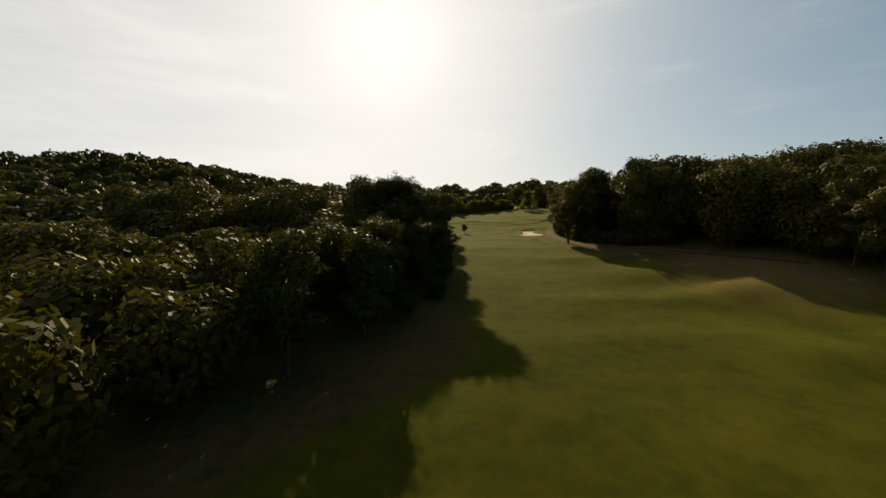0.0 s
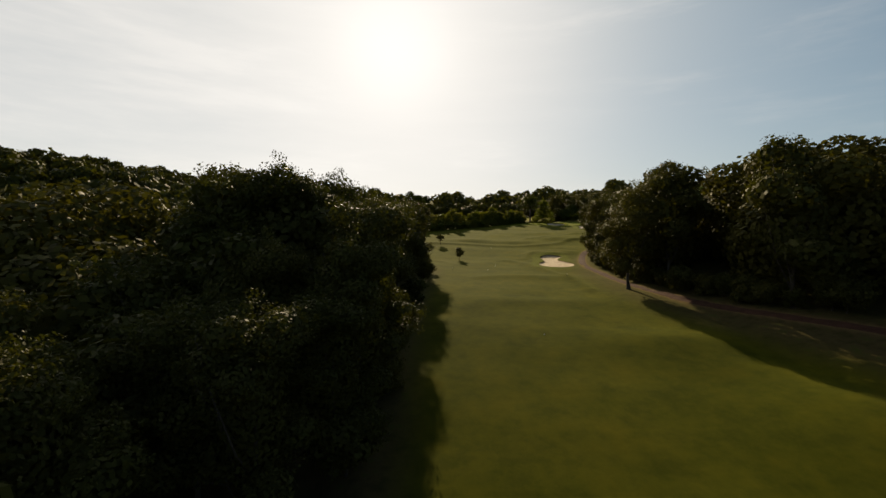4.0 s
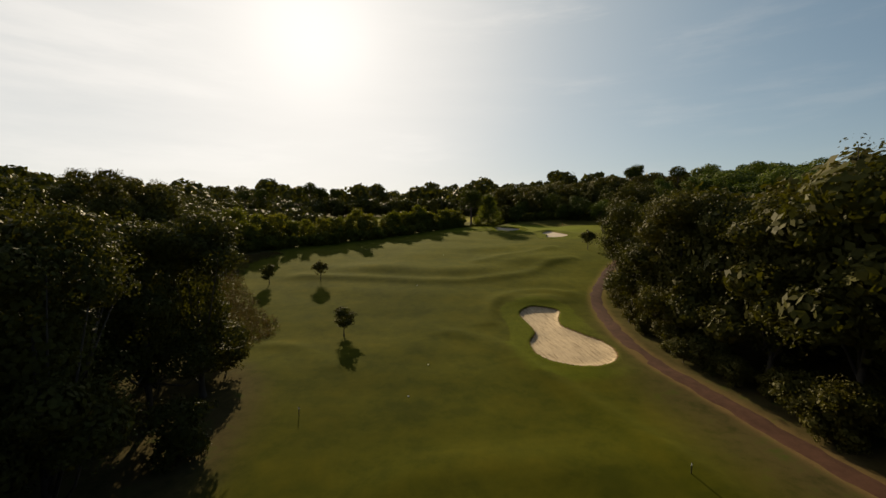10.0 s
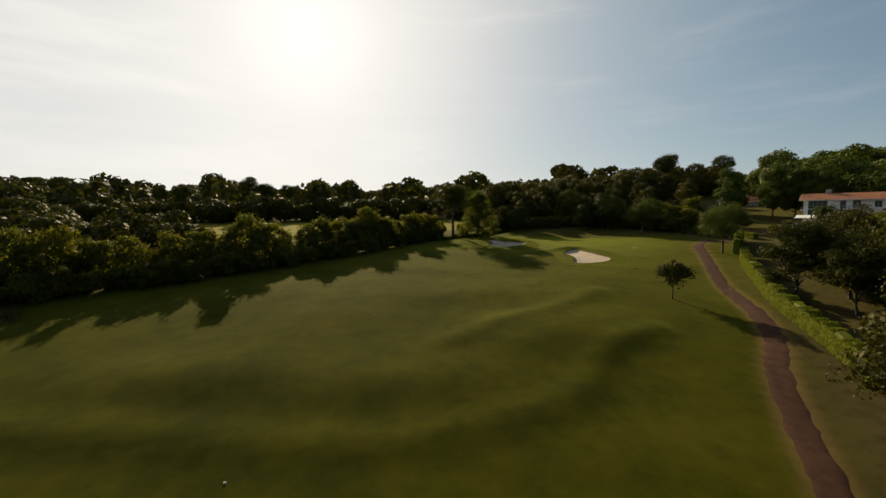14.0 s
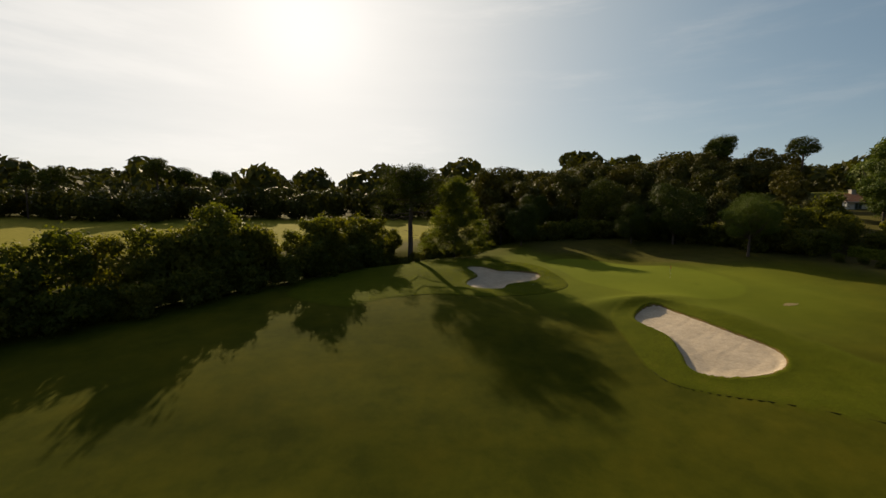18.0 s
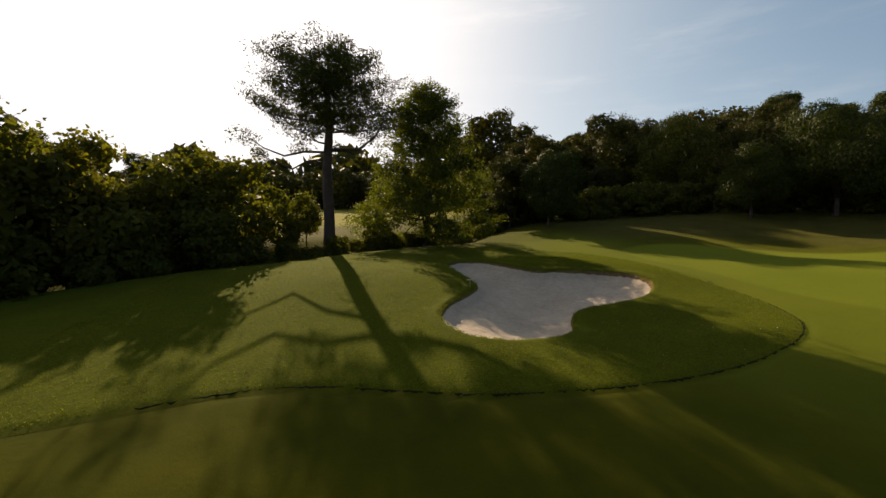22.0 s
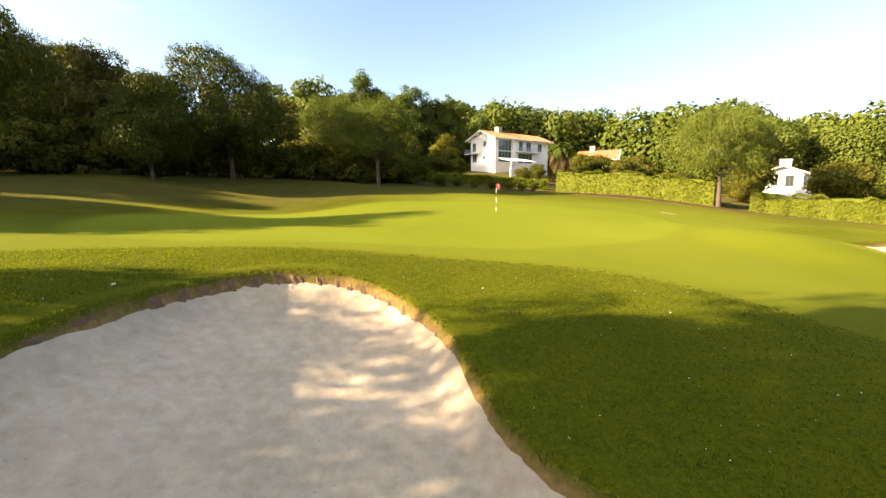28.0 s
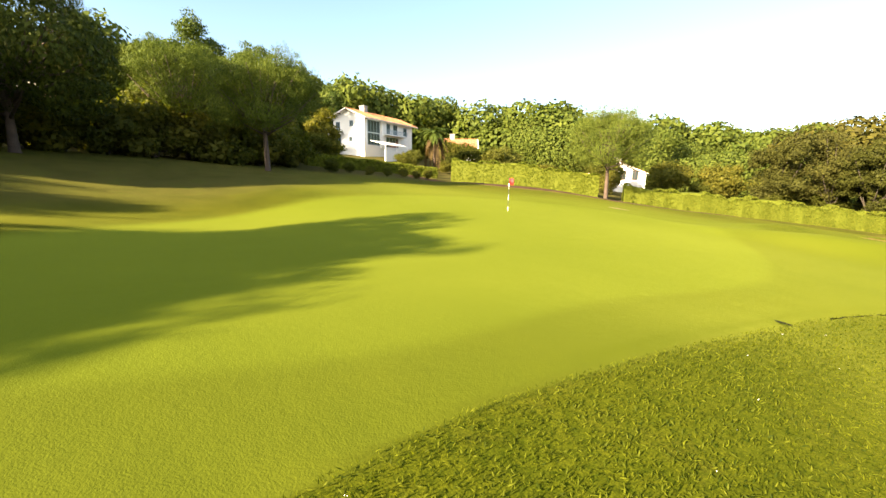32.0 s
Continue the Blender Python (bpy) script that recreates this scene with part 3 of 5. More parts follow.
def build_ground():
    xs = stations((-4200, -1200, 300), (-1200, -400, 80), (-400, -100, 20), (-100, -30, 5), (-30, 42, 2.0), (42, 60, 0.5), (60, 76, 1.0), (76, 105, 0.22), (105, 126, 0.7), (126, 180, 2.5), (180, 300, 8), (300, 700, 40), (700, 1500, 100), (1500, 4200, 300))
    ys = stations((-4000, -1000, 300), (-1000, -300, 70), (-300, -60, 20), (-60, 20, 5), (20, 224, 2.0), (224, 260, 0.5), (260, 336, 1.6), (336, 362, 0.4), (362, 392, 0.22), (392, 412, 0.7), (412, 470, 2.5), (470, 620, 8), (620, 1200, 45), (1200, 4300, 300))
    gx, gy = (a.ravel() for a in np.meshgrid(xs, ys))
    z = turf(gx, gy)
    soil, wild = np.zeros(len(gx)), np.zeros(len(gx))
    for edge in BUNKERS:
        m = (gx > edge[:, 0].min() - 3) & (gx < edge[:, 0].max() + 3) & (gy > edge[:, 1].min() - 3) & (gy < edge[:, 1].max() + 3)
        d = outline_distance(gx[m], gy[m], edge)
        z[m] += 0.06 * np.exp(-((d - 0.15) / 0.45) ** 2) - 0.8 * smooth(0.02, -0.4, d)
        soil[m] = np.maximum(soil[m], smooth(0.0, -0.15, d))
    green = smooth(0.9, -0.6, outline_distance(gx, gy, GREEN))
    rim = np.minimum(outline_distance(gx, gy, COLLAR), outline_distance(gx, gy, COLLAR_C))
    rim = np.minimum(rim, outline_distance(gx, gy, closed_curve([(40, 232), (44, 246), (46, 258), (53, 262), (61, 258), (59, 240), (60, 228), (54, 223), (45, 224)])))
    rough = smooth(0.12, -0.12, rim) * (1 - green)
    to_green = outline_distance(gx, gy, GREEN)
    behind = smooth(376, 390, gy + 0.25 * (gx - 110)) * smooth(100, 108, gx)  # needle-strewn bank under the pines
    apron = 0.7 * smooth(20, 3, to_green) * (1 - rough) * (1 - behind)
    z += 0.05 * smooth(0.15, -0.1, rim) * (1 - green)
    z -= 0.06 * np.exp(-((rim - 0.12) / 0.13) ** 2) * (1 - green)
    # floor of the woods on both sides, and the dry meadow past the tree line
    left = hermite((0, 32, 61, 90, 165, 200, 235, 250, 275, 300, 330, 372, 400, 430), (-28, -20, 2, 4, 3, 4, 0, -14, -22, -24, -14, 22, 58, 95), gy)
    # reaches out past the track: worn brown grass, and the wood's shade as colour
    right = hermite((0, 90, 118, 141, 160, 184, 215, 240, 262, 279, 300, 320, 335, 360, 400, 440), (92, 86, 75, 65, 57, 53, 54, 60, 74, 87, 106, 122, 138, 148, 141, 128), gy)
    wood = np.maximum(smooth(3, -3, gx - left), smooth(-7, 6, gx - right)) * smooth(460, 440, gy)
    wood = np.maximum(wood, smooth(540, 560, gy))
    wood = np.maximum(wood, smooth(300, 420, np.hypot(gx - 60, gy - 250)))
    meadow = smooth(6, 18, gy - hermite((-150, -60, 0, 40, 75, 100, 130), (330, 372, 398, 408, 416, 440, 470), gx)) * smooth(530, 510, gy) * smooth(150, 120, gx)
    wood *= 1 - meadow
    wood = np.maximum(wood, 0.6 * behind * smooth(1.5, 9, to_green) * smooth(470, 450, gy))
    track = smooth(2.6, 1.2, line_distance(gx, gy, TRACK))
    soil = np.maximum(soil, 0.35 * track)
    # bare bank at the right, by the first stretch
    soil = np.maximum(soil, 0.3 * smooth(26, 6, np.hypot(gx - 80, (gy - 104) * 0.7)))
    nx, ny = len(xs), len(ys)
    k = np.arange(nx * ny).reshape(ny, nx)
    faces = np.stack([k[:-1, :-1], k[:-1, 1:], k[1:, 1:], k[1:, :-1]], -1).reshape(-1, 4)
    me = bpy.data.meshes.new("ground")
    me.vertices.add(len(gx))
    me.vertices.foreach_set("co", np.stack([gx, gy, z], -1).astype(np.float32).ravel())
    me.loops.add(faces.size)
    me.loops.foreach_set("vertex_index", faces.astype(np.int32).ravel())
    me.polygons.add(len(faces))
    me.polygons.foreach_set("loop_start", np.arange(0, faces.size, 4, dtype=np.int32))
    me.polygons.foreach_set("use_smooth", np.ones(len(faces), bool))
    for key, value in (("green", np.maximum(green, apron)), ("rough", rough), ("soil", soil), ("wood", wood), ("meadow", meadow)):
        a = me.attributes.new(key, "FLOAT", "POINT")
        a.data.foreach_set("value", value.astype(np.float32))
    me.materials.append(TURF)
    me.update(calc_edges=True)
    tagged(new("ground", me), "mown golf fairway and green with rough and woodland floor", "ground", kind="structure")


def worn_face(x, y):
    """Where the lip of the greenside bunker has crumbled to bare earth."""
    return smooth(90.5, 94.5, x) * smooth(376, 379.5, y)


def build_bunker(edge, step, label, sand=None):
    """Raked sand in its hollow, rising towards the lip."""
    xs = np.arange(edge[:, 0].min() - 0.3, edge[:, 0].max() + 0.3, step)
    ys = np.arange(edge[:, 1].min() - 0.3, edge[:, 1].max() + 0.3, step)
    gx, gy = np.meshgrid(xs, ys)
    d = outline_distance(gx, gy, edge)
    z = turf(gx, gy) - 0.075 - 0.30 * smooth(0.0, -0.7, d) - 0.18 * smooth(-0.4, -2.4, d) + 0.018 * np.sin(gx * 3.1 + 2 * np.sin(gy * 1.7)) * np.sin(gy * 2.7 + gx) + 0.008 * np.sin(gx * 9 + 3 * np.sin(gy * 4)) - 0.09 * worn_face(gx, gy) * smooth(-1.6, -0.2, d)
    rng = np.random.default_rng(5)
    for _ in range(620):  # foot marks
        fx, fy = rng.uniform(xs[0], xs[-1]), rng.uniform(ys[0], ys[-1])
        far, wide = (gx - fx) ** 2 + (gy - fy) ** 2, rng.uniform(0.012, 0.06)
        z += rng.uniform(0.012, 0.045) * (0.45 * np.exp(-far / wide / 2.6) - np.exp(-far / wide))
    keep = d < 0.14
    index = -np.ones(d.shape, int)
    index[keep] = np.arange(keep.sum())
    cell = keep[:-1, :-1] & keep[:-1, 1:] & keep[1:, 1:] & keep[1:, :-1]
    faces = np.stack([index[:-1, :-1], index[:-1, 1:], index[1:, 1:], index[1:, :-1]], -1)[cell]
    cx, cy = edge.mean(0)
    pit = thing("sand_bunker", pose(cx, cy, z_at(cx, cy) - 0.5), label, "sand bunker")
    here = np.array([cx, cy, z_at(cx, cy) - 0.5])
    child("sand", mesh_from("sand", np.stack([gx[keep], gy[keep], z[keep]], -1) - here, faces, sand or SAND, flat=False), pit)
    # crumbling earth under the turf's edge
    way = np.roll(edge, -1, 0) - np.roll(edge, 1, 0)
    out = np.stack([way[:, 1], -way[:, 0]], -1) / np.hypot(way[:, 0], way[:, 1])[:, None]
    if (outline_distance(edge[:, 0] + out[:, 0] * 0.1, edge[:, 1] + out[:, 1] * 0.1, edge)).mean() < 0:
        out = -out
    fine = 6
    m = len(edge) * fine
    u = np.arange(m) / fine
    ex, ey = (np.interp(u, np.arange(len(edge) + 1), np.r_[edge[:, i], edge[0, i]]) for i in (0, 1))
    ox, oy = (np.interp(u, np.arange(len(edge) + 1), np.r_[out[:, i], out[0, i]]) for i in (0, 1))
    verts = []
    for off, drop in ((0.03, -0.008), (0.0, 0.01), (-0.03, -0.03), (-0.045, -0.065), (-0.07, -0.10), (-0.10, -0.15)):
        w = off + 0.012 * np.sin(u * 1.9 + off * 9) + 0.006 * np.sin(u * 5.3 + off * 60) + rng.normal(0, 0.003, m)
        face = worn_face(ex, ey)
        w = w * (1 + 1.2 * face * (off < 0))
        x, y = ex + ox * w, ey + oy * w
        verts.append(np.stack([x, y, turf(x, y) + drop * (1 + 1.0 * face) + 0.012 * np.sin(u * 1.3 + off * 20) + rng.normal(0, 0.005, m)], -1) - here)
    verts = np.concatenate(verts)
    faces = [(r * m + i, r * m + (i + 1) % m, (r + 1) * m + (i + 1) % m, (r + 1) * m + i) for r in range(5) for i in range(m)]
    child("lip", mesh_from("lip", verts, faces, LIP_EARTH), pit, "crumbling reddish earth edge")
    return pit


def build_track():
    """The earth cart track, a low crowned strip laid on the turf."""
    r = np.random.default_rng(14)
    line = open_curve(TRACK[::4], 10)
    way = np.gradient(line, axis=0)
    side = np.stack([way[:, 1], -way[:, 0]], -1) / np.hypot(way[:, 0], way[:, 1])[:, None]
    verts, faces = [], []
    offs = (-1.42, -1.2, -0.6, 0, 0.6, 1.2, 1.42)
    for i, (p, s) in enumerate(zip(line, side)):
        wob = 0.06 * math.sin(i * 1.7) + 0.08 * math.sin(i * 0.61)
        ragged = r.normal(0, 0.045, 2)
        for o in offs:
            x, y = p + s * (o * (1 + 0.08 * math.sin(i * 0.9)) + wob + (ragged[int(o > 0)] if abs(o) > 1 else 0.0))
            verts.append((x, y, z_at(x, y) + (-0.06 if abs(o) > 1.2 else 0.03 + 0.04 * (1 - abs(o) / 1.2) - 0.03 * (abs(o) == 0.6))))
    n = len(offs)
    for i in range(len(line) - 1):
        for k in range(n - 1):
            faces.append((i * n + k, i * n + k + 1, i * n + n + k + 1, i * n + n + k))
    tagged(new("path", mesh_from("path", verts, faces, PATH_EARTH, flat=False)), "brown gravel cart track through the grass", "path", kind="structure")


def cut_edge(edge, keep, name="turf_edge"):
    """The step where the longer grass ends, its shade painted as a dark strip."""
    way = np.roll(edge, -1, 0) - np.roll(edge, 1, 0)
    out = np.stack([way[:, 1], -way[:, 0]], -1) / np.hypot(way[:, 0], way[:, 1])[:, None]
    if outline_distance(edge[:, 0] + out[:, 0] * 0.1, edge[:, 1] + out[:, 1] * 0.1, edge).mean() < 0:
        out = -out
    rng = np.random.default_rng(6)
    verts, faces = [], []
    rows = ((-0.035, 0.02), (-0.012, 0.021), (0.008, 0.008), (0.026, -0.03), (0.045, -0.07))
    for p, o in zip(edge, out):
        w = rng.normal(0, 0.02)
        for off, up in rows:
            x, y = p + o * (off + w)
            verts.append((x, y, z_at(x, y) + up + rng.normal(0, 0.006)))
    n = len(rows)
    for i in range(len(edge) - 1):
        if keep(*edge[i]):
            faces += [(i * n + k, i * n + k + 1, i * n + n + k + 1, i * n + n + k) for k in range(n - 1)]
    tagged(new(name, mesh_from(name, verts, faces, STEP_SHADE_AND_DIVOT)), "step where the mown turf meets the rough, its shade painted dark", "turf edge", kind="structure")


build_ground()
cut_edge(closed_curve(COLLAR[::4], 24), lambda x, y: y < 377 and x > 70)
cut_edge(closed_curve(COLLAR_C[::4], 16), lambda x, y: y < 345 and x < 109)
build_bunker(BUNKER_A, 0.3, "raked pale sand bunker beside the fairway", RAKED)
build_bunker(BUNKER_B, 0.1, "pale sand bunker with footprints and a ragged turf lip")
build_bunker(BUNKER_C, 0.2, "pale sand bunker at the front of the green")
build_track()


def blades():
    """Standing grass in the rough round the greenside bunker."""
    r = np.random.default_rng(12)
    out = []
    for n, size, reach in ((560000, 0.026, 8.5), (420000, 0.032, 30.0)):
        x, y = r.uniform(64, 99, n), r.uniform(366, 398, n)
        close = smooth(reach, reach * 0.35, np.hypot(x - 95.5, y - 386)) if reach < 20 else 0.35 + 0.4 * smooth(26, 10, np.hypot(x - 90, y - 380))
        keep = (r.uniform(0, 1, n) < close) & (outline_distance(x, y, COLLAR) < -0.02) & (outline_distance(x, y, BUNKER_B) > 0.0) & (outline_distance(x, y, GREEN) > 0.1)
        x, y = x[keep], y[keep]
        c = np.stack([x, y, turf(x, y) + 0.05 + size * 0.6], -1)
        out.append(leaves(r, c, 0.004, 1, size, 0.0, 0.2, 1.6, False))
    x, y = [], []
    for edge in BUNKERS[1:]:  # shaggy fringe along the lips
        q = np.repeat(edge, 36, 0) + r.normal(0, 0.3, (len(edge) * 36, 2))
        d = outline_distance(q[:, 0], q[:, 1], edge)
        q = q[(d > -0.06) & (d < 0.3)]
        c = np.stack([q[:, 0], q[:, 1], turf(q[:, 0], q[:, 1]) + 0.1], -1)
        out.append(leaves(r, c, 0.02, 1, 0.06, 0.0, 0.14, 1.2, False))
    tagged(new("rough_grass", quads_mesh("rough_grass", np.concatenate(out), BLADE)), "longer blades of grass in the rough", "grass", kind="stuff")


def dry_reeds():
    """Tall dry grass in the corner between the wood and the fairway."""
    r = np.random.default_rng(33)
    x, y = r.uniform(-36, 4, 26000), r.uniform(238, 326, 26000)
    edge = closed_curve([(-3, 242), (1.5, 252), (-4, 262), (-9, 272), (-14, 284), (-18, 296), (-17, 306), (-12, 316), (-17, 322), (-26, 314), (-30, 300), (-30, 284), (-28, 266), (-24, 250), (-12, 242)])
    keep = (outline_distance(x, y, edge) < 0) & (r.uniform(0, 1, len(x)) < smooth(1.0, -3.5, outline_distance(x, y, edge) + 1.2 * np.sin(x / 2.3 + 1.7 * np.sin(y / 3)) * np.sin(y / 1.9 + x / 4)))
    x, y = x[keep], y[keep]
    c = np.stack([x, y, turf(x, y) + 0.26], -1)
    q = leaves(r, c, 0.3, 6, 0.32, 0.0, 0.09, 1.6, False)
    tagged(new("dry_grass", quads_mesh("dry_grass", q, REED)), "tall brown dry grass beside the fairway", "grass", kind="stuff")


# ---- trees ----
def leaves(rng, centres, spread, count, size, lift=0.3, slim=0.55, up=0.0, puff=True):
    """Corners of loose leaves on rounded sprays about clump centres."""
    c = np.repeat(centres, count, 0)
    d = rng.normal(0, 1, c.shape)
    d /= np.linalg.norm(d, axis=1)[:, None]
    swell = np.repeat(rng.uniform(0.7, 1.35, (len(centres), 1)), count, 0)
    c = c + d * swell * spread * rng.uniform(0.55, 1.1, (len(c), 1)) * np.array([1.15, 1.15, 0.8])
    n = d * (1.0 if puff else 0.0) + rng.normal(0, 0.55 if puff else 1.0, c.shape)
    n[:, 2] += lift
    n /= np.linalg.norm(n, axis=1)[:, None]
    a = rng.normal(0, 1, c.shape)
    a[:, 2] += up
    a -= n * (a * n).sum(1)[:, None]
    a /= np.linalg.norm(a, axis=1)[:, None] + 1e-9
    b = np.cross(n, a)
    s = size * rng.uniform(0.6, 1.3, (len(c), 1))
    return np.stack([c - a * s, c + b * s * slim, c + a * s, c - b * s * slim], 1)


def masses(rng, centres, radii, patch, fill=0.74, slim=0.65, up=0.0):
    """Dense inner foliage: overlapping sprays over each lobe of a crown, none inside another lobe."""
    out = []
    centres, radii = np.array(centres), np.array(radii) * fill
    for i, (c, r) in enumerate(zip(centres, radii)):
        n = int(3.7 * math.pi * (np.mean(r) / patch) ** 2 * math.sqrt(0.65 / slim))
        k = np.arange(n) + 0.5
        z, a = 1 - 2 * k / n, k * 2.39996
        d = np.stack([np.sqrt(1 - z * z) * np.cos(a), np.sqrt(1 - z * z) * np.sin(a), z], -1)
        d += rng.normal(0, 0.06, d.shape)
        p = c + d * r * rng.uniform(0.86, 1.06, (n, 1))
        keep = p[:, 2] > centres[:, 2].min() - 3 * radii[0, 2]
        for j in range(len(centres)):
            if j != i:
                keep &= (((p - centres[j]) / (radii[j] * 0.9)) ** 2).sum(1) > 1
        p, d = p[keep], d[keep]
        nrm = d / r * np.mean(r) + rng.normal(0, 0.42, d.shape)
        nrm /= np.linalg.norm(nrm, axis=1)[:, None]
        e = rng.normal(0, 1, d.shape)
        e[:, 2] += up
        e -= nrm * (e * nrm).sum(1)[:, None]
        e /= np.linalg.norm(e, axis=1)[:, None]
        f = np.cross(nrm, e)
        q = patch * rng.uniform(0.7, 1.15, (len(p), 1))
        out.append(np.stack([p - e * q, p + f * q * slim, p + e * q, p - f * q * slim], 1))
    return np.concatenate(out)


def crown_points(rng, n, radius, height, base, lobes, flat=0.5, hollow=0.45, taper=0.0, main=0.7, cone=False):
    """Clump centres of a broad crown, fuller outside, with gaps; and the lobes that they cover."""
    cen, rad = [np.array([0, 0, base + height * 0.5])], [np.array([radius * main, radius * main, height * 0.5])]
    for i, a in enumerate(np.arange(lobes) * 2.4 + rng.uniform(0, 6.28)):
        f = rng.uniform(0.12, 0.86)
        if cone:  # boughs shorten towards a pointed top
            f = 0.06 + 0.88 * i / (lobes - 1)
            reach = radius * 0.74 * (1 - 0.93 * f ** 2.2) * rng.uniform(0.6, 1.0)
            cen.append(np.array([math.cos(a) * reach, math.sin(a) * reach, base + height * f]))
            rad.append(np.array([1, 1, 0.8]) * radius * (0.34 - 0.16 * f) * rng.uniform(0.85, 1.2))
            continue
        reach = radius * 0.58 * math.sqrt(max(0.12, 1 - abs(2 * f - 0.8) ** 2 * 0.75)) * (1 - taper * f)
        cen.append(np.array([math.cos(a) * reach, math.sin(a) * reach, base + height * f]))
        rad.append(np.array([1, 1, 0.8]) * radius * rng.uniform(0.34, 0.5) * (1 - 0.6 * taper * f))
    pts = []
    while len(pts) < n:
        k = 0 if rng.random() < main * main * 0.6 else rng.integers(0, lobes + 1)
        d = rng.normal(0, 1, 3)
        d /= np.linalg.norm(d)
        if d[2] < -flat and rng.random() < 0.7:
            continue
        p = cen[k] + d * rad[k] * rng.uniform(hollow, 1.0) ** 0.6
        if base - 0.5 < p[2]:
            pts.append(p)
    return np.array(pts), cen, rad


def make_tree(name, seed, height, radius, bole, clumps, per, leaf, mat, bark, label, category, lobes=9, girth=0.35, spread=0.75, slim=0.55, up=0.0, lift=0.3, flat=0.5, limbs=7, hollow=0.6, taper=0.0, main=0.7, dense=0.3, fill=0.74, inner=0.6, cone=False):
    """A tree of one trunk with limbs and one crown of many leaves; stands at the origin until copied."""
    rng = np.random.default_rng(seed)
    tree = thing(name, pose(0, 0, 0), label, category)
    centres, cen, rad = crown_points(rng, clumps, radius, height - bole, bole, lobes, flat, hollow, taper, main, cone)
    verts, faces = [], []
    lean = rng.normal(0, 0.25, 2)
    tube(verts, faces, [(0, 0, -0.6), (0, 0, 0.25), (lean[0] * 0.2, lean[1] * 0.2, bole * 0.5), (lean[0] * 0.6, lean[1] * 0.6, bole), (lean[0], lean[1], bole + (height - bole) * 0.6)], [girth * 1.7, girth * 1.2, girth, girth * 0.8, girth * 0.2], 8)
    for i in range(limbs):
        p = centres[rng.integers(0, len(centres))]
        z0 = bole * rng.uniform(0.75, 1.0) + (height - bole) * rng.uniform(0, 0.3)
        start = np.array([lean[0] * 0.6, lean[1] * 0.6, z0])
        mid = start * 0.5 + p * 0.5 + np.array([0, 0, -0.06 * height])
        tube(verts, faces, [start, mid, p], [girth * 0.45, girth * 0.26, girth * 0.08], 5)
    child("trunk", mesh_from("trunk", verts, faces, bark, flat=False), tree, "furrowed bark")
    foliage = leaves(rng, centres, spread, per, leaf, lift, slim, up)
    if dense:
        foliage = np.concatenate([foliage, masses(rng, cen, rad, dense, fill, inner, up)])
    child("crown", quads_mesh("crown", foliage, mat), tree)
    return tree


PROTOTYPES = []


def proto(*args, **kw):
    t = make_tree(*args, **kw)
    PROTOTYPES.append(t)
    return t


def remove_prototypes():
    for t in PROTOTYPES:
        for o in (*t.children_recursive, t):
            bpy.data.objects.remove(o)


def plant(tree, x, y, size=1.0, tall=1.0, turn=0.0, label="", group="", sink=0.0):
    ob = copy_thing(tree, pose(x, y, z_at(x, y) - sink, 0, 0, turn) @ Matrix.Diagonal((size, size, size * tall, 1)))
    return tagged(ob, label, group=group)


OAK = "tall dark green oak with a dense leafy crown"
HERO = [proto("oak_tree", 10 + i, 25, 6.6 + i * 0.4, 2.0, 270, 56, 0.125, OAK_LEAF, BARK, OAK, "tree", slim=0.7, spread=0.85, girth=0.4, lobes=13, dense=0.3, main=0.6, fill=0.72) for i in range(3)]
NEAR = [proto("oak_tree", 20 + i, 25, 7.0 + i * 0.4, 1.6 + i * 0.5, 150, 40, 0.165, OAK_LEAF, BARK, OAK, "tree", slim=0.75, spread=1.05, girth=0.38, lobes=12, dense=0.6, main=0.62) for i in range(4)]
MID = [proto("oak_tree", 30 + i, 22, 7.2 + i * 0.4, 1.5, 80, 26, 0.22, OAK_LEAF, BARK, OAK, "tree", slim=0.8, spread=1.25, limbs=3, lobes=11, dense=0.75, main=0.65) for i in range(5)]
BUSH = [proto("bush", 50 + i, 4.2, 2.6 + 0.3 * i, 0.1, 90, 20, 0.15, BUSH_LEAF, BARK, "sprawling leafy bush at the wood's edge", "bush", girth=0.08, slim=0.7, spread=0.5, limbs=5, flat=0.9, dense=0.3) for i in range(3)]
THICKET = [proto("bush", 45 + i, 5.4, 3.2, 0.1, 120, 26, 0.13, OAK_LEAF, BARK, "dark tangled thicket under the oaks", "bush", girth=0.09, slim=0.7, spread=0.6, limbs=5, flat=0.9, dense=0.3, lobes=9) for i in range(2)]
SAPLING = [proto("leafy_tree", 55 + i, 11.5, 4.4, 0.3, 190, 22, 0.17, BUSH_LEAF, BARK, "leafy hedgerow tree with sunlit yellow-green leaves", "tree", girth=0.16, slim=0.7, spread=0.7, limbs=6, flat=0.8, lobes=11, dense=0.42, main=0.65) for i in range(3)]
YOUNG = [proto("young_tree", 60 + i, 5.0, 2.3, 1.4, 90, 26, 0.13, OAK_LEAF, BARK, "slender young tree standing alone on the fairway", "tree", lobes=6, girth=0.09, spread=0.4, limbs=6, dense=0.22, fill=0.6) for i in range(2)]
DOME = [proto("stone_pine", 70 + i, 16.5, 9.0, 3.2, 620, 58, 0.15, NEEDLE, PINE_BARK, "broad dome-shaped pine with a low dense crown", "pine tree", lobes=18, girth=0.36, spread=0.6, slim=0.2, up=1.6, lift=0.0, flat=0.2, limbs=22, hollow=0.74, main=0.8, dense=0.3, fill=0.8, inner=0.4) for i in range(3)]
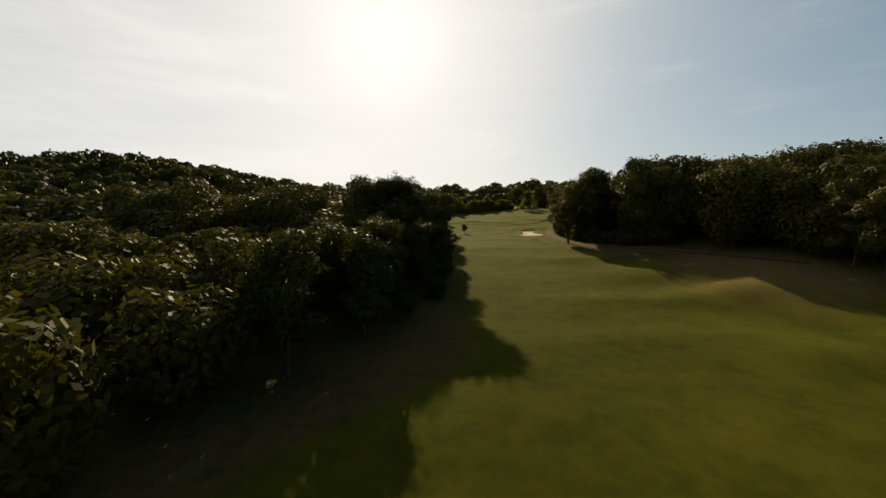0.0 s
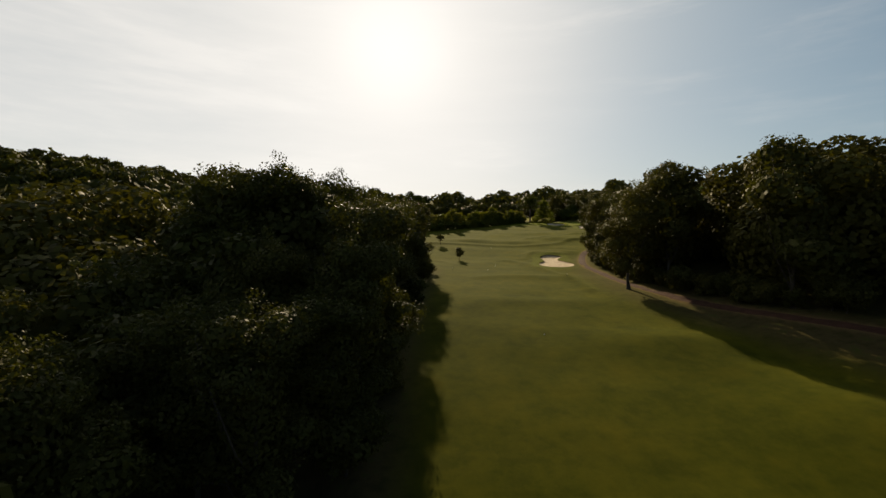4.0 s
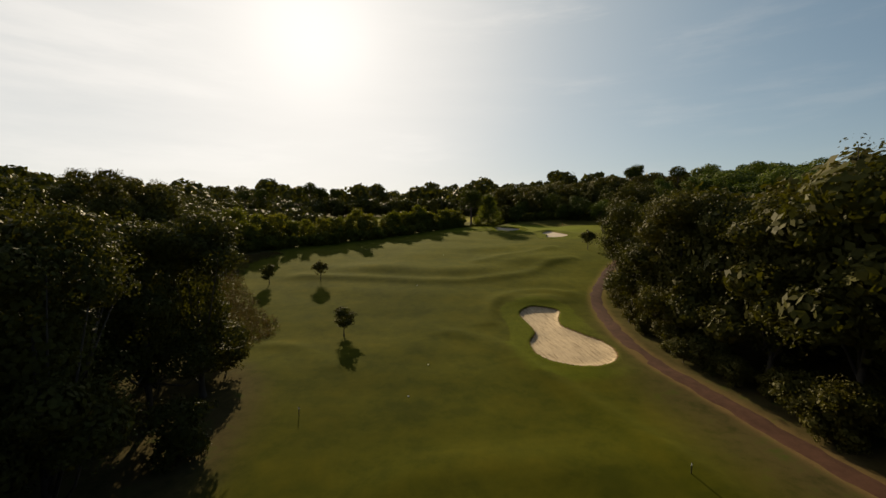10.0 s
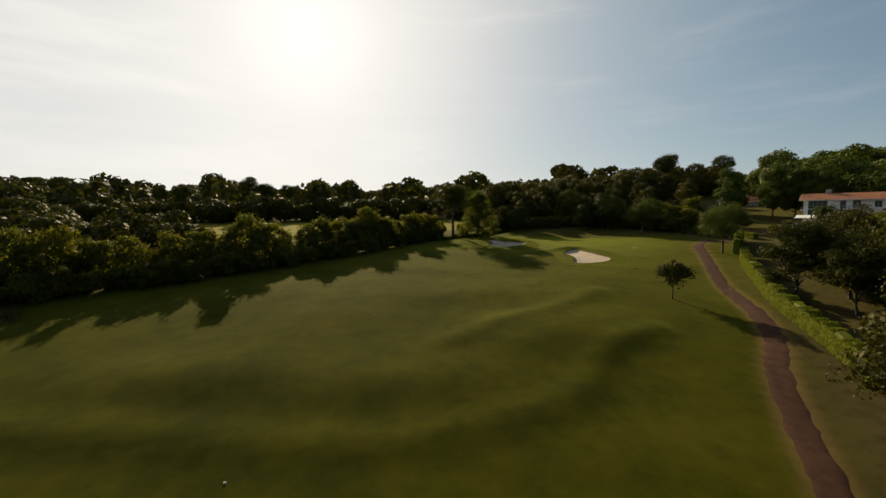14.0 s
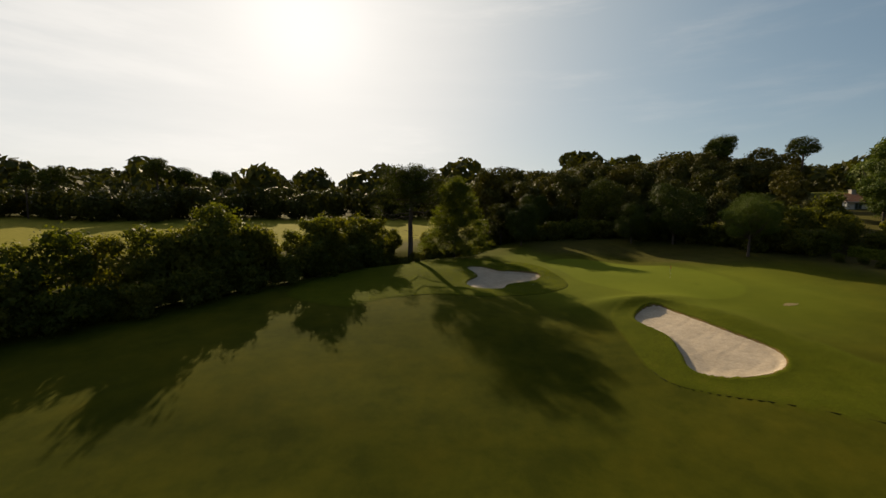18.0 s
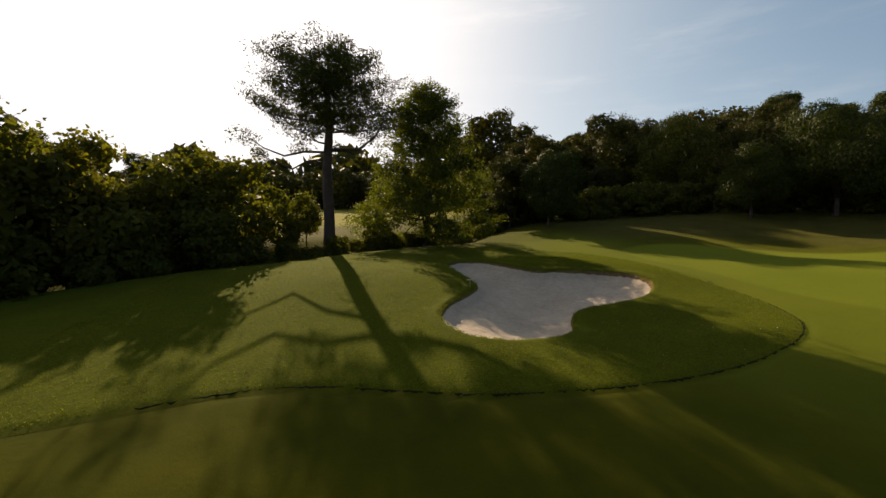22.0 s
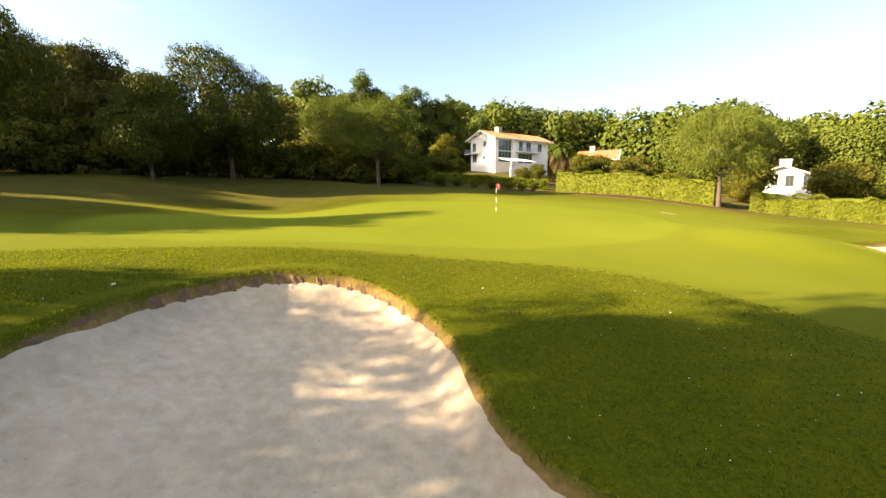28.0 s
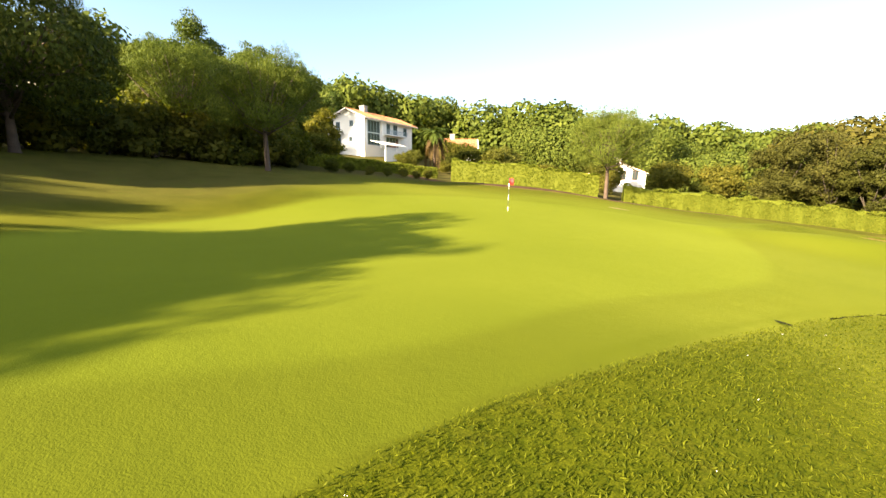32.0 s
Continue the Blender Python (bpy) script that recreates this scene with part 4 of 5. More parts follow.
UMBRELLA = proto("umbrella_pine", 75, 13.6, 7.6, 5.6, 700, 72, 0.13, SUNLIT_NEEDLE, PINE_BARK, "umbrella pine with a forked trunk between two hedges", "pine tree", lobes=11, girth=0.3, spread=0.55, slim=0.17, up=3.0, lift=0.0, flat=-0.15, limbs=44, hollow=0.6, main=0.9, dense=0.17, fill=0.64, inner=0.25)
TALL_PINE = [proto("maritime_pine", 80 + i, 21, 5.4, 14.0, 130, 50, 0.19, NEEDLE, PINE_BARK, "tall pine with a bare trunk and a flat open crown", "pine tree", lobes=7, girth=0.33, spread=0.7, slim=0.3, up=0.8, flat=0.2, main=0.8, dense=0.4, fill=0.72) for i in range(2)]
GARDEN_OAK = [proto("oak_tree", 40 + i, 25, 6.6, 2.0, 260, 40, 0.18, LIME_LEAF, BARK, "tall bright green oak behind the white house", "tree", slim=0.75, spread=0.85, girth=0.38, lobes=14, dense=0.34, main=0.55) for i in range(2)]
ALDER = proto("alder_tree", 90, 18.6, 9.8, 0.8, 820, 84, 0.105, ALDER_LEAF, BARK, "light airy alder with sunlit leaves", "tree", slim=0.65, spread=0.7, girth=0.26, hollow=0.35, flat=0.8, lobes=34, limbs=26, main=0.25, dense=0.2, fill=0.4, cone=True)
AIRY = [proto("leafy_tree", 95 + i, 12.6, 5.2, 1.6, 260, 50, 0.12, OAK_LEAF, BARK, "small spreading oak with gaps in its crown", "tree", girth=0.2, slim=0.65, spread=0.6, limbs=14, flat=0.3, lobes=12, dense=0.24, main=0.45, fill=0.55, hollow=0.5) for i in range(2)]

rng = np.random.default_rng(3)


def wood(spots, kinds, lo, hi, group):
    for x, y, k in spots:
        t = kinds[int(rng.integers(0, len(kinds)))]
        plant(t, x, y, k * rng.uniform(lo, hi), rng.uniform(0.95, 1.05), rng.uniform(0, 360), group=group)


def scatter(x0, x1, y0, y1, gap, test):
    """Loose spots on a jittered grid where test(x, y) gives a size above zero."""
    out = []
    for x in np.arange(x0, x1, gap):
        for y in np.arange(y0, y1, gap):
            px, py = x + rng.uniform(-0.35, 0.35) * gap, y + rng.uniform(-0.35, 0.35) * gap
            k = test(px, py)
            if k > 0:
                out.append((px, py, k))
    return out


def left_edge(y):
    return float(hermite((0, 32, 50, 66, 96, 165, 200, 235, 250, 275, 300, 330, 372, 400), (-37, -31, -25, -17, -4, -4.5, -3, -6, -24, -36, -38, -22, 14, 48), y))


def right_edge(y):
    return float(hermite((0, 60, 90, 118, 141, 160, 184, 215, 240, 262, 279, 300), (112, 106, 97, 86, 76, 68, 65, 64.5, 66.5, 75, 90, 112), y))


def off_track(x, y):
    return float(line_distance(x, y, TRACK)) > 4.0


def right_size(y):
    return float(hermite((30, 90, 110, 130, 150, 185, 203, 215, 240, 300), (0.92, 0.98, 1.1, 1.26, 1.34, 1.38, 1.2, 1.1, 1.1, 0.95), y))


def left_size(y):
    return float(hermite((20, 60, 95, 105, 112, 118, 125, 134, 145, 156, 182, 210, 240, 300), (0.80, 0.84, 0.84, 0.78, 0.76, 0.85, 1.12, 1.27, 1.25, 1.14, 1.0, 0.98, 0.92, 0.75), y))


# left wood: a front rank beside the fairway, ranks behind
wood(scatter(-13, 4, 40, 246, 9.0, lambda x, y: left_size(y) if x < left_edge(y) else 0), HERO, 0.96, 1.04, "left wood")
wood(scatter(-24, 4, 28, 246, 9.4, lambda x, y: left_size(y) if x < left_edge(y) and (x < -13 or y < 40) else 0), NEAR, 0.95, 1.06, "left wood")
wood(scatter(-60, -24, 246, 318, 10.5, lambda x, y: 0.66 if x < left_edge(y) - 2 else 0), NEAR, 0.9, 1.1, "left wood")
LEFT_DEPTH = scatter(-96, -22, 20, 330, 12.5, lambda x, y: left_size(y) * 1.3 if x < left_edge(y) - 3 and (y < 246 or x < -60) else 0)
for i, (x, y) in enumerate(((-44, 306), (-52, 299), (-58, 312), (-50, 317), (-66, 304), (-70, 318))):
    plant(NEAR[i % 4], x, y, 1.02 + 0.06 * (i % 3), 1.0, 70 * i, group="left wood")
# right wood on its bank
wood(scatter(60, 126, 228, 270, 9.6, lambda x, y: right_size(y) if right_edge(y) < x < right_edge(y) + 10 and off_track(x, y) else 0), HERO, 0.92, 1.08, "right wood")
wood(scatter(60, 126, 60, 226, 9.6, lambda x, y: right_size(y) if right_edge(y) < x < right_edge(y) + 10 and off_track(x, y) else 0), NEAR, 0.92, 1.08, "right wood")
RIGHT_DEPTH = scatter(76, 180, 30, 262, 12.5, lambda x, y: right_size(y) * 1.32 if right_edge(y) + 10 < x < 130 + (300 - y) * 0.25 and off_track(x, y) else 0)
plant(HERO[1], 57.1, 184.3, 1.22, 1.0, 40, "tall oak standing clear at the wood's edge beside the track")
# dark bushes added to fill the shaded openings under the front trees
for i, (x, y) in enumerate(((-8, 84), (-2, 100), (-1, 112), (0, 128), (-1, 150), (0, 172), (1, 196), (0, 214), (-2, 232), (-7, 242), (65.5, 222), (73, 236), (77.5, 250), (85.5, 264), (69.5, 228), (74.5, 243), (81, 257), (64.5, 205), (66, 176), (72, 162), (80, 148), (64.5, 192))):
    plant(THICKET[i % 2], x, y, rng.uniform(0.9, 1.3), 1.1, 53 * i, group="wood edge bushes")
# extra dark bushes beside the track, standing in for the shade there
for i, y in enumerate(np.arange(150, 262, 4.2)):
    plant(THICKET[i % 2], float(np.interp(y, TRACK[:, 1], TRACK[:, 0])) + 4.9 + rng.uniform(-0.8, 1.6), y, rng.uniform(0.7, 1.15), 1.0, 61 * i, group="thicket beside the track")
for i, (x, y) in enumerate(open_curve([(-62, 309), (-18, 332.5), (2, 345.5), (19, 359.5), (34, 372.5), (48, 382.5), (60, 394)], 6)):
    plant(THICKET[i % 2], x, y, rng.uniform(0.55, 0.8), 1.0, 23 * i, "dark undergrowth at the foot of the hedgerow", "hedgerow")
# hedgerow beyond the fairway on the left: two ranks of leafy trees over bushes
ROW = open_curve([(-62, 310), (-40, 321), (-18, 334), (2, 347), (19, 361), (34, 374), (48, 384), (62, 397)], 6)
for i, (x, y) in enumerate(open_curve(ROW[::6], 4)):
    k = float(hermite((-62, -30, -10, 2, 9, 16, 24, 32, 40, 47, 54, 62), (1.35, 1.2, 1.0, 0.92, 1.08, 0.92, 0.96, 0.92, 0.9, 0.8, 0.92, 0.85), x))
    plant(SAPLING[i % 3], x + rng.uniform(-1, 1), y + rng.uniform(-1, 1), k * rng.uniform(0.8, 1.18), 1.0, 47 * i, group="hedgerow")
for i, (x, y) in enumerate(ROW[1::3]):
    plant(SAPLING[(i + 1) % 3], x - 5, y + 6, rng.uniform(0.5, 0.64) * (1.8 if x < -8 else 1), 1.0, 29 * i, group="hedgerow")
for i, (x, y) in enumerate(ROW[::2]):
    plant(BUSH[i % 3], x + 2.6, y - 3.4, rng.uniform(0.95, 1.3), 1.0, 31 * i, group="hedgerow")
for i, (x, y) in enumerate(ROW[9:33:2]):
    plant(BUSH[(i + 1) % 3], x + 3.6, y - 4.6, 1.0 + 0.2 * (i % 2), 1.0, 57 * i, group="hedgerow")
for i, (x, y, k) in enumerate(((66, 398, 1.0), (69, 401, 0.7), (78, 406, 0.65), (85, 409, 0.75), (90, 414, 0.7), (94, 420, 0.7), (98, 425, 0.8), (103, 431, 0.8), (110, 433, 0.9), (64, 394, 0.8), (60, 392, 0.9))):
    plant(BUSH[i % 3], x, y, k, 1.0, 31 * i, group="hedgerow")
for i, (x, y, k) in enumerate(((64, 399.5, 1.1), (67.5, 405, 0.7), (60, 397.5, 1.0), (54.6, 386, 1.0), (57.2, 389.5, 0.95), (70, 409, 0.55), (78.5, 411, 0.5), (41.5, 379.2, 1.27), (37.5, 377.0, 1.05), (46.3, 381.2, 0.9))):
    plant(SAPLING[i % 3], x, y, k, 1.0, 53 * i, group="hedgerow")
for i, (x, y) in enumerate(open_curve([(58, 391.5), (66, 396.5), (74, 401), (82, 405), (88, 409), (94, 415), (100, 422), (107, 429)], 4)):
    plant(BUSH[i % 3], x + rng.uniform(-0.5, 0.5), y + rng.uniform(-0.6, 0.6), rng.uniform(0.42, 0.6), 0.9, 71 * i, "low dark hedge bush along the ditch", "ditch hedge")
for i, (x, y) in enumerate(open_curve([(99, 424), (108, 419.5), (117, 418.5), (126, 416), (133, 411.5), (139, 405), (144, 397.5), (147.5, 390), (150, 383), (153, 376.5)], 3)):
    plant(BUSH[i % 3], x + rng.uniform(-0.6, 0.6), y + rng.uniform(0, 1.5), rng.uniform(1.05, 1.4), 1.0, 41 * i, "dark leafy bush under the pines behind the green", "bushes behind the green")
for i, (x, y, k) in enumerate(((156, 384, 0.8), (161.7, 370, 0.74), (158, 377, 0.72), (165, 384, 0.95), (158, 391, 0.8))):
    plant(SAPLING[i % 3], x, y, k, 1.0, 67 * i, "leafy garden tree beside the white house", "garden trees")
for i, (x, y, k) in enumerate(((112.5, 302, 1.1), (118.5, 298, 1.2), (112, 292.5, 1.0), (124, 304, 1.1))):
    plant(AIRY[i % 2], x, y, k, 1.0, 80 * i, "dark spreading oak behind the clipped hedge", "garden trees")
# young trees on the fairway
plant(YOUNG[0], 13.0, 247.0, 1.05, 1.0, 0, group="young trees")
plant(YOUNG[1], 4.2, 284.5, 0.98, 1.0, 80, group="young trees")
plant(YOUNG[0], -8.5, 283.0, 1.0, 1.0, 150, group="young trees")
plant(YOUNG[1], 94.9, 309.2, 1.35, 1.0, 200, "bushy young tree standing alone beside the track", "young trees")
# the row behind the green
plant(ALDER, 84.0, 404.6, 1.0, 1.0, 20)
plant(AIRY[0], 100.6, 420.5, 0.96, 1.0, 0, group="row behind the green")
plant(DOME[0], 104.2, 413.6, 0.54, 1.2, 50, group="row behind the green")
plant(NEAR[2], 125.7, 431, 0.8, 1.0, 90, group="row behind the green")
plant(DOME[1], 131.8, 420.6, 0.8, 1.25, 130, group="row behind the green")
plant(AIRY[1], 134.8, 409.6, 0.9, 1.2, 170, "slender stone pine with a thin crown and pale limbs", "row behind the green")
plant(DOME[0], 138.6, 399.6, 0.84, 1.05, 210, group="row behind the green")
plant(DOME[2], 115.0, 431.0, 0.62, 1.2, 20, group="row behind the green")
plant(DOME[2], 130.5, 404.5, 0.5, 1.2, 77, group="row behind the green")
plant(UMBRELLA, 141.4, 381.6, 0.78, 1.0, 260, "umbrella pine behind the green, sunlight put into its needle colour", "row behind the green")
plant(UMBRELLA, 149.5, 388.5, 0.74, 1.12, 100, "umbrella pine behind the green, sunlight put into its needle colour", "row behind the green")
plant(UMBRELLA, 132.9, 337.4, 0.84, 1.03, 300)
for i, (x, y, k) in enumerate(((182.6, 386, 0.86), (192.5, 376, 0.84), (196, 370.5, 0.8), (198, 364, 0.82), (212, 352, 0.78), (223, 347, 0.92), (193, 392, 0.7), (218, 335, 0.7), (207, 366, 0.7), (230, 338, 0.8), (176, 402, 0.6), (166, 412, 0.65), (156, 424, 0.7), (172, 425, 0.75), (146, 438, 0.75), (186, 412, 0.7), (160, 398, 0.42), (166, 388, 0.42), (158, 408, 0.5))):
    plant(GARDEN_OAK[i % 2] if i < 10 else MID[i % 5], x, y, k, 1.0, 40 * i, group="trees behind the house")
for i, (x, y, k) in enumerate(((234.5, 486, 1.42), (227, 480, 1.3), (258, 466, 1.25), (-35, 527, 1.36), (-26, 534, 1.2), (-17.5, 560, 1.18), (-70, 515, 1.1), (-84, 520, 1.0), (140, 448, 0.8))):
    plant(TALL_PINE[i % 2], x, y, k, 1.0, 60 * i, group="far pines")
wood(scatter(106, 200, 440, 470, 13, lambda x, y: 0.82), NEAR, 0.85, 1.1, "wood behind the green")
BACK_DEPTH = scatter(118, 270, 470, 520, 14, lambda x, y: 1.3)


def far_woods(name, spots, label, leaf, per, mat=None, tall=17.0, patch=0.9):
    """Distant woodland: many rounded crowns in one piece."""
    r = np.random.default_rng(8)
    out = []
    for x, y, k in spots:
        z = z_at(x, y)
        h, w = tall * k * r.uniform(0.75, 1.2), 0.4 * tall * k * r.uniform(0.8, 1.25)
        cen, rad = [np.array([x, y, z + h * 0.42])], [np.array([w, w, h * 0.46])]
        for a in np.arange(3) * 2.1 + r.uniform(0, 6):
            cen.append(np.array([x + math.cos(a) * w * 0.6, y + math.sin(a) * w * 0.6, z + h * r.uniform(0.45, 0.75)]))
            rad.append(np.array([1, 1, 0.8]) * w * r.uniform(0.45, 0.62))
        out.append(masses(r, cen, rad, patch, 0.86))
        k = r.integers(0, 4, per // 4)
        d = r.normal(0, 1, (per // 4, 3))
        d /= np.linalg.norm(d, axis=1)[:, None]
        d[:, 2] = np.abs(d[:, 2]) - 0.25
        c = np.array(cen)[k] + d * np.array(rad)[k] * r.uniform(0.85, 1.0, (len(d), 1))
        out.append(leaves(r, c, leaf * 1.5, 4, leaf, 0.4, 0.85))
    tagged(new(name, quads_mesh(name, np.concatenate(out), mat or OAK_LEAF)), label, "woodland", kind="stuff")


far_woods("wood_depth", LEFT_DEPTH + RIGHT_DEPTH + BACK_DEPTH, "dense oak wood behind the front trees", 0.22, 300, patch=0.74)
far_woods("meadow_wood", scatter(-190, 6, 340, 505, 11.5, lambda x, y: 0.9 if x < 62 - 1.25 * (y - 311) and y > 321 + 0.69 * (x + 62) else 0), "dark wood at the end of the meadow", 0.32, 200, patch=0.8)
far_woods("hill_woods", scatter(-300, -92, -40, 470, 15, lambda x, y: 1.1 if x < left_edge(min(y, 400)) - 40 else 0), "wooded hillside of dense dark green oaks", 0.55, 60, patch=1.7)
far_woods("distant_woods", scatter(-300, 150, 500, 560, 12, lambda x, y: 0.95 if y > 508 + 8 * math.sin(x / 23) else 0), "distant belt of dark green trees beyond the meadow", 0.32, 240, patch=0.9)
def bank(x, y):
    """Distance of a spot behind the front of the wooded bank above the gardens."""
    return -1 if 150 < x < 214 and 312 < y < 378 else x - 134 - max(0, y - 240) * 0.42


far_woods("bank_front", scatter(128, 220, 236, 345, 10, lambda x, y: 1.12 if 0 < bank(x, y) < 20 else 0) + scatter(104, 152, 262, 302, 10, lambda x, y: 0.8 if x > 108 + max(0, y - 275) * 0.7 and bank(x, y) < 0 else 0), "front trees of the bright green wooded bank", 0.16, 900, LIME_LEAF, patch=0.34)
far_woods("bank_woods", scatter(128, 290, 160, 430, 11, lambda x, y: 1.5 if bank(x, y) > 20 or (y < 236 and bank(x, y) > 0) else 0), "wooded bank of bright green trees above the gardens", 0.3, 260, LIME_LEAF, patch=0.78)
far_woods("ridge_woods", scatter(-1300, 1300, 570, 1500, 72, lambda x, y: 2.2), "far wooded ridges", 1.3, 30, patch=4.0)
remove_prototypes()


# ---- the great pine by the green ----
def great_pine():
    r = np.random.default_rng(21)
    x, y = 73.2, 401.5
    tree = thing("great_pine", pose(x, y, z_at(x, y)), "tall old maritime pine with crooked limbs and an airy crown", "pine tree")
    verts, faces = [], []
    spine = [(0, 0, -0.8), (0, 0, 0.3), (0.1, 0.05, 4), (0.0, 0.1, 9), (0.35, 0, 13.5), (0.2, 0.1, 16.6), (0.5, 0, 19.6), (0.3, 0.1, 20.8)]
    tube(verts, faces, spine, [0.85, 0.66, 0.56, 0.5, 0.4, 0.28, 0.14, 0.05], 10)
    tips = []

    def limb(z0, a, reach, rise, girth, twigs, sag=0.0):
        """A crooked limb that sags, then lifts, with tufted twigs."""
        p = [np.array([0.2, 0.05, z0])]
        for s, up in ((0.3, -sag * 0.5), (0.55, -sag), (0.8, rise * 0.45 - sag * 0.4), (1.0, rise)):
            b = a + r.normal(0, 0.1)
            p.append(np.array([math.cos(b) * reach * s, math.sin(b) * reach * s, z0 + up + r.normal(0, 0.12)]))
        tube(verts, faces, p, [girth, girth * 0.85, girth * 0.7, girth * 0.5, girth * 0.2], 6)
        for _ in range(twigs):
            k = r.integers(2, 5)
            s = r.uniform(0, 1)
            root = p[k - 1] * (1 - s) + p[k] * s
            tip = root + np.array([r.normal(0, 1.2), r.normal(0, 1.2), r.uniform(0.1, 1.0)])
            tube(verts, faces, [root, (root + tip) / 2 + np.array([0, 0, 0.15]), tip], [0.045, 0.03, 0.012], 4)
            tips.extend([tip, tip * 0.6 + root * 0.4 + r.normal(0, 0.2, 3)])

    limb(11.4, -0.25, 6.6, 3.7, 0.24, 6, 0.3)
    limb(10.6, 2.9, 7.2, 0.4, 0.13, 2, 0.9)
    limb(11.2, 3.3, 7.4, 0.9, 0.14, 3, 0.5)
    limb(12.0, -1.9, 5.6, 1.0, 0.12, 3, 0.4)
    for i in range(32):
        z0 = 13.2 + 7.0 * i / 31
        wide = 7.3 * math.sqrt(max(0.14, 1 - ((z0 - 15.4) / 5.9) ** 2))
        limb(z0, i * 2.4 + r.uniform(-0.3, 0.3), wide * r.uniform(0.7, 1.08), r.uniform(0.4, 1.7), 0.13 - 0.0022 * i, 8)
    for i in range(11):  # dead stubs
        z0, a, q = r.uniform(5, 12), r.uniform(0, 6.28), r.uniform(0.8, 2.6)
        tube(verts, faces, [(0.1, 0, z0), (math.cos(a) * q * 0.6, math.sin(a) * q * 0.6, z0 + 0.1), (math.cos(a) * q, math.sin(a) * q, z0 - 0.15)], [0.05, 0.035, 0.012], 4)
    child("trunk", mesh_from("trunk", verts, faces, PINE_BARK, flat=False), tree, "plated brown pine bark with crooked limbs")
    child("crown", quads_mesh("crown", leaves(r, np.array(tips), 0.85, 88, 0.17, 0.0, 0.27, 0.6, False), NEEDLE), tree, "thin tufts of green needles")


great_pine()


# ---- hedges ----
def hedge(line, height, width, label, leaf=0.11, mat=None, density=420, wave=0.06):
    """A clipped hedge: a dense core with leaves standing from its faces."""
    r = np.random.default_rng(int(line[0][0]))
    pts = open_curve(line, 10)
    run = np.r_[0, np.cumsum(np.hypot(*np.diff(pts, axis=0).T))]
    hedge_ob = thing("hedge", pose(*line[0], z_at(*line[0])), label, "hedge")
    inv = hedge_ob.matrix_world.inverted()
    n = max(4, int(run[-1] / 0.8))
    verts, faces = [], []
    s = np.linspace(0, run[-1], n)
    cx, cy = np.interp(s, run, pts[:, 0]), np.interp(s, run, pts[:, 1])
    way = np.stack([np.gradient(cx), np.gradient(cy)], -1)
    way /= np.linalg.norm(way, axis=1)[:, None]
    prof = [(-0.5, -0.3), (-0.52, 0.4), (-0.46, 0.9), (-0.3, 0.98), (0.3, 0.98), (0.46, 0.9), (0.52, 0.4), (0.5, -0.3)]
    for i in range(n):
        for o, f in prof:
            k = 1 + wave * math.sin(i * 1.9 + o * 3) + 0.5 * wave * math.sin(i * 0.7)
            x, y = cx[i] + way[i, 1] * o * width * 0.85 * k, cy[i] - way[i, 0] * o * width * 0.85 * k
            verts.append(inv @ Vector((x, y, z_at(x, y) + f * height * (0.97 + wave * 0.6 * math.sin(i * 0.53 + 1)))))
    m = len(prof)
    for i in range(n - 1):
        faces += [(i * m + k, i * m + k + 1, i * m + m + k + 1, i * m + m + k) for k in range(m - 1)]
    faces += [tuple(range(m)), tuple(reversed(range((n - 1) * m, n * m)))]
    child("core", mesh_from("core", verts, faces, mat or HEDGE_LEAF), hedge_ob, "dense twiggy inside of the hedge")
    cells = int(run[-1] * density)
    u, o, f = r.uniform(0, run[-1], cells), r.uniform(-0.5, 0.5, cells), r.uniform(0, 1, cells)
    face = r.integers(0, 4, cells)
    o = np.where(face == 0, -0.5, np.where(face == 1, 0.5, o))
    f = np.where(face >= 2, 1.0, f)
    x0, y0 = np.interp(u, run, pts[:, 0]), np.interp(u, run, pts[:, 1])
    wx, wy = np.interp(u, s, way[:, 0]), np.interp(u, s, way[:, 1])
    x, y = x0 + wy * o * width, y0 - wx * o * width
    c = np.stack([x, y, turf(x, y) + f * height * (0.97 + wave * (0.7 * np.sin(u * 1.1 + 1) + 0.5 * np.sin(u * 2.9)) * (f > 0.5))], -1) - np.array(hedge_ob.matrix_world.translation)
    child("foliage", quads_mesh("foliage", leaves(r, c, 0.09, 1, leaf, 0.4, 0.65), mat or HEDGE_LEAF), hedge_ob, "clipped leaves")


hedge([(152.6, 351.2), (147, 346.2), (141, 340.8), (135.5, 335.8)], 3.5, 1.6, "tall clipped laurel hedge along the cart track", 0.1, None, 760, 0.1)
hedge([(133.8, 332.0), (127, 325), (117.5, 313.5), (109.5, 303.5), (103.2, 293.6), (97.5, 283.6), (94.0, 277.4)], 2.7, 1.6, "long bright green clipped hedge beside the cart track", 0.085, None, 820, 0.14)
hedge([(158, 351), (159.5, 358), (158, 366), (156.5, 374)], 1.7, 1.4, "dark garden hedge below the white house", 0.16)
GARDEN = [make_tree("shrub", 150 + i, 4.2, 2.7, 0.1, 150, 26, 0.11, BUSH_LEAF, BARK, "rounded green garden shrub", "shrub", girth=0.07, slim=0.7, spread=0.5, limbs=4, flat=0.9, dense=0.2) for i in range(3)]
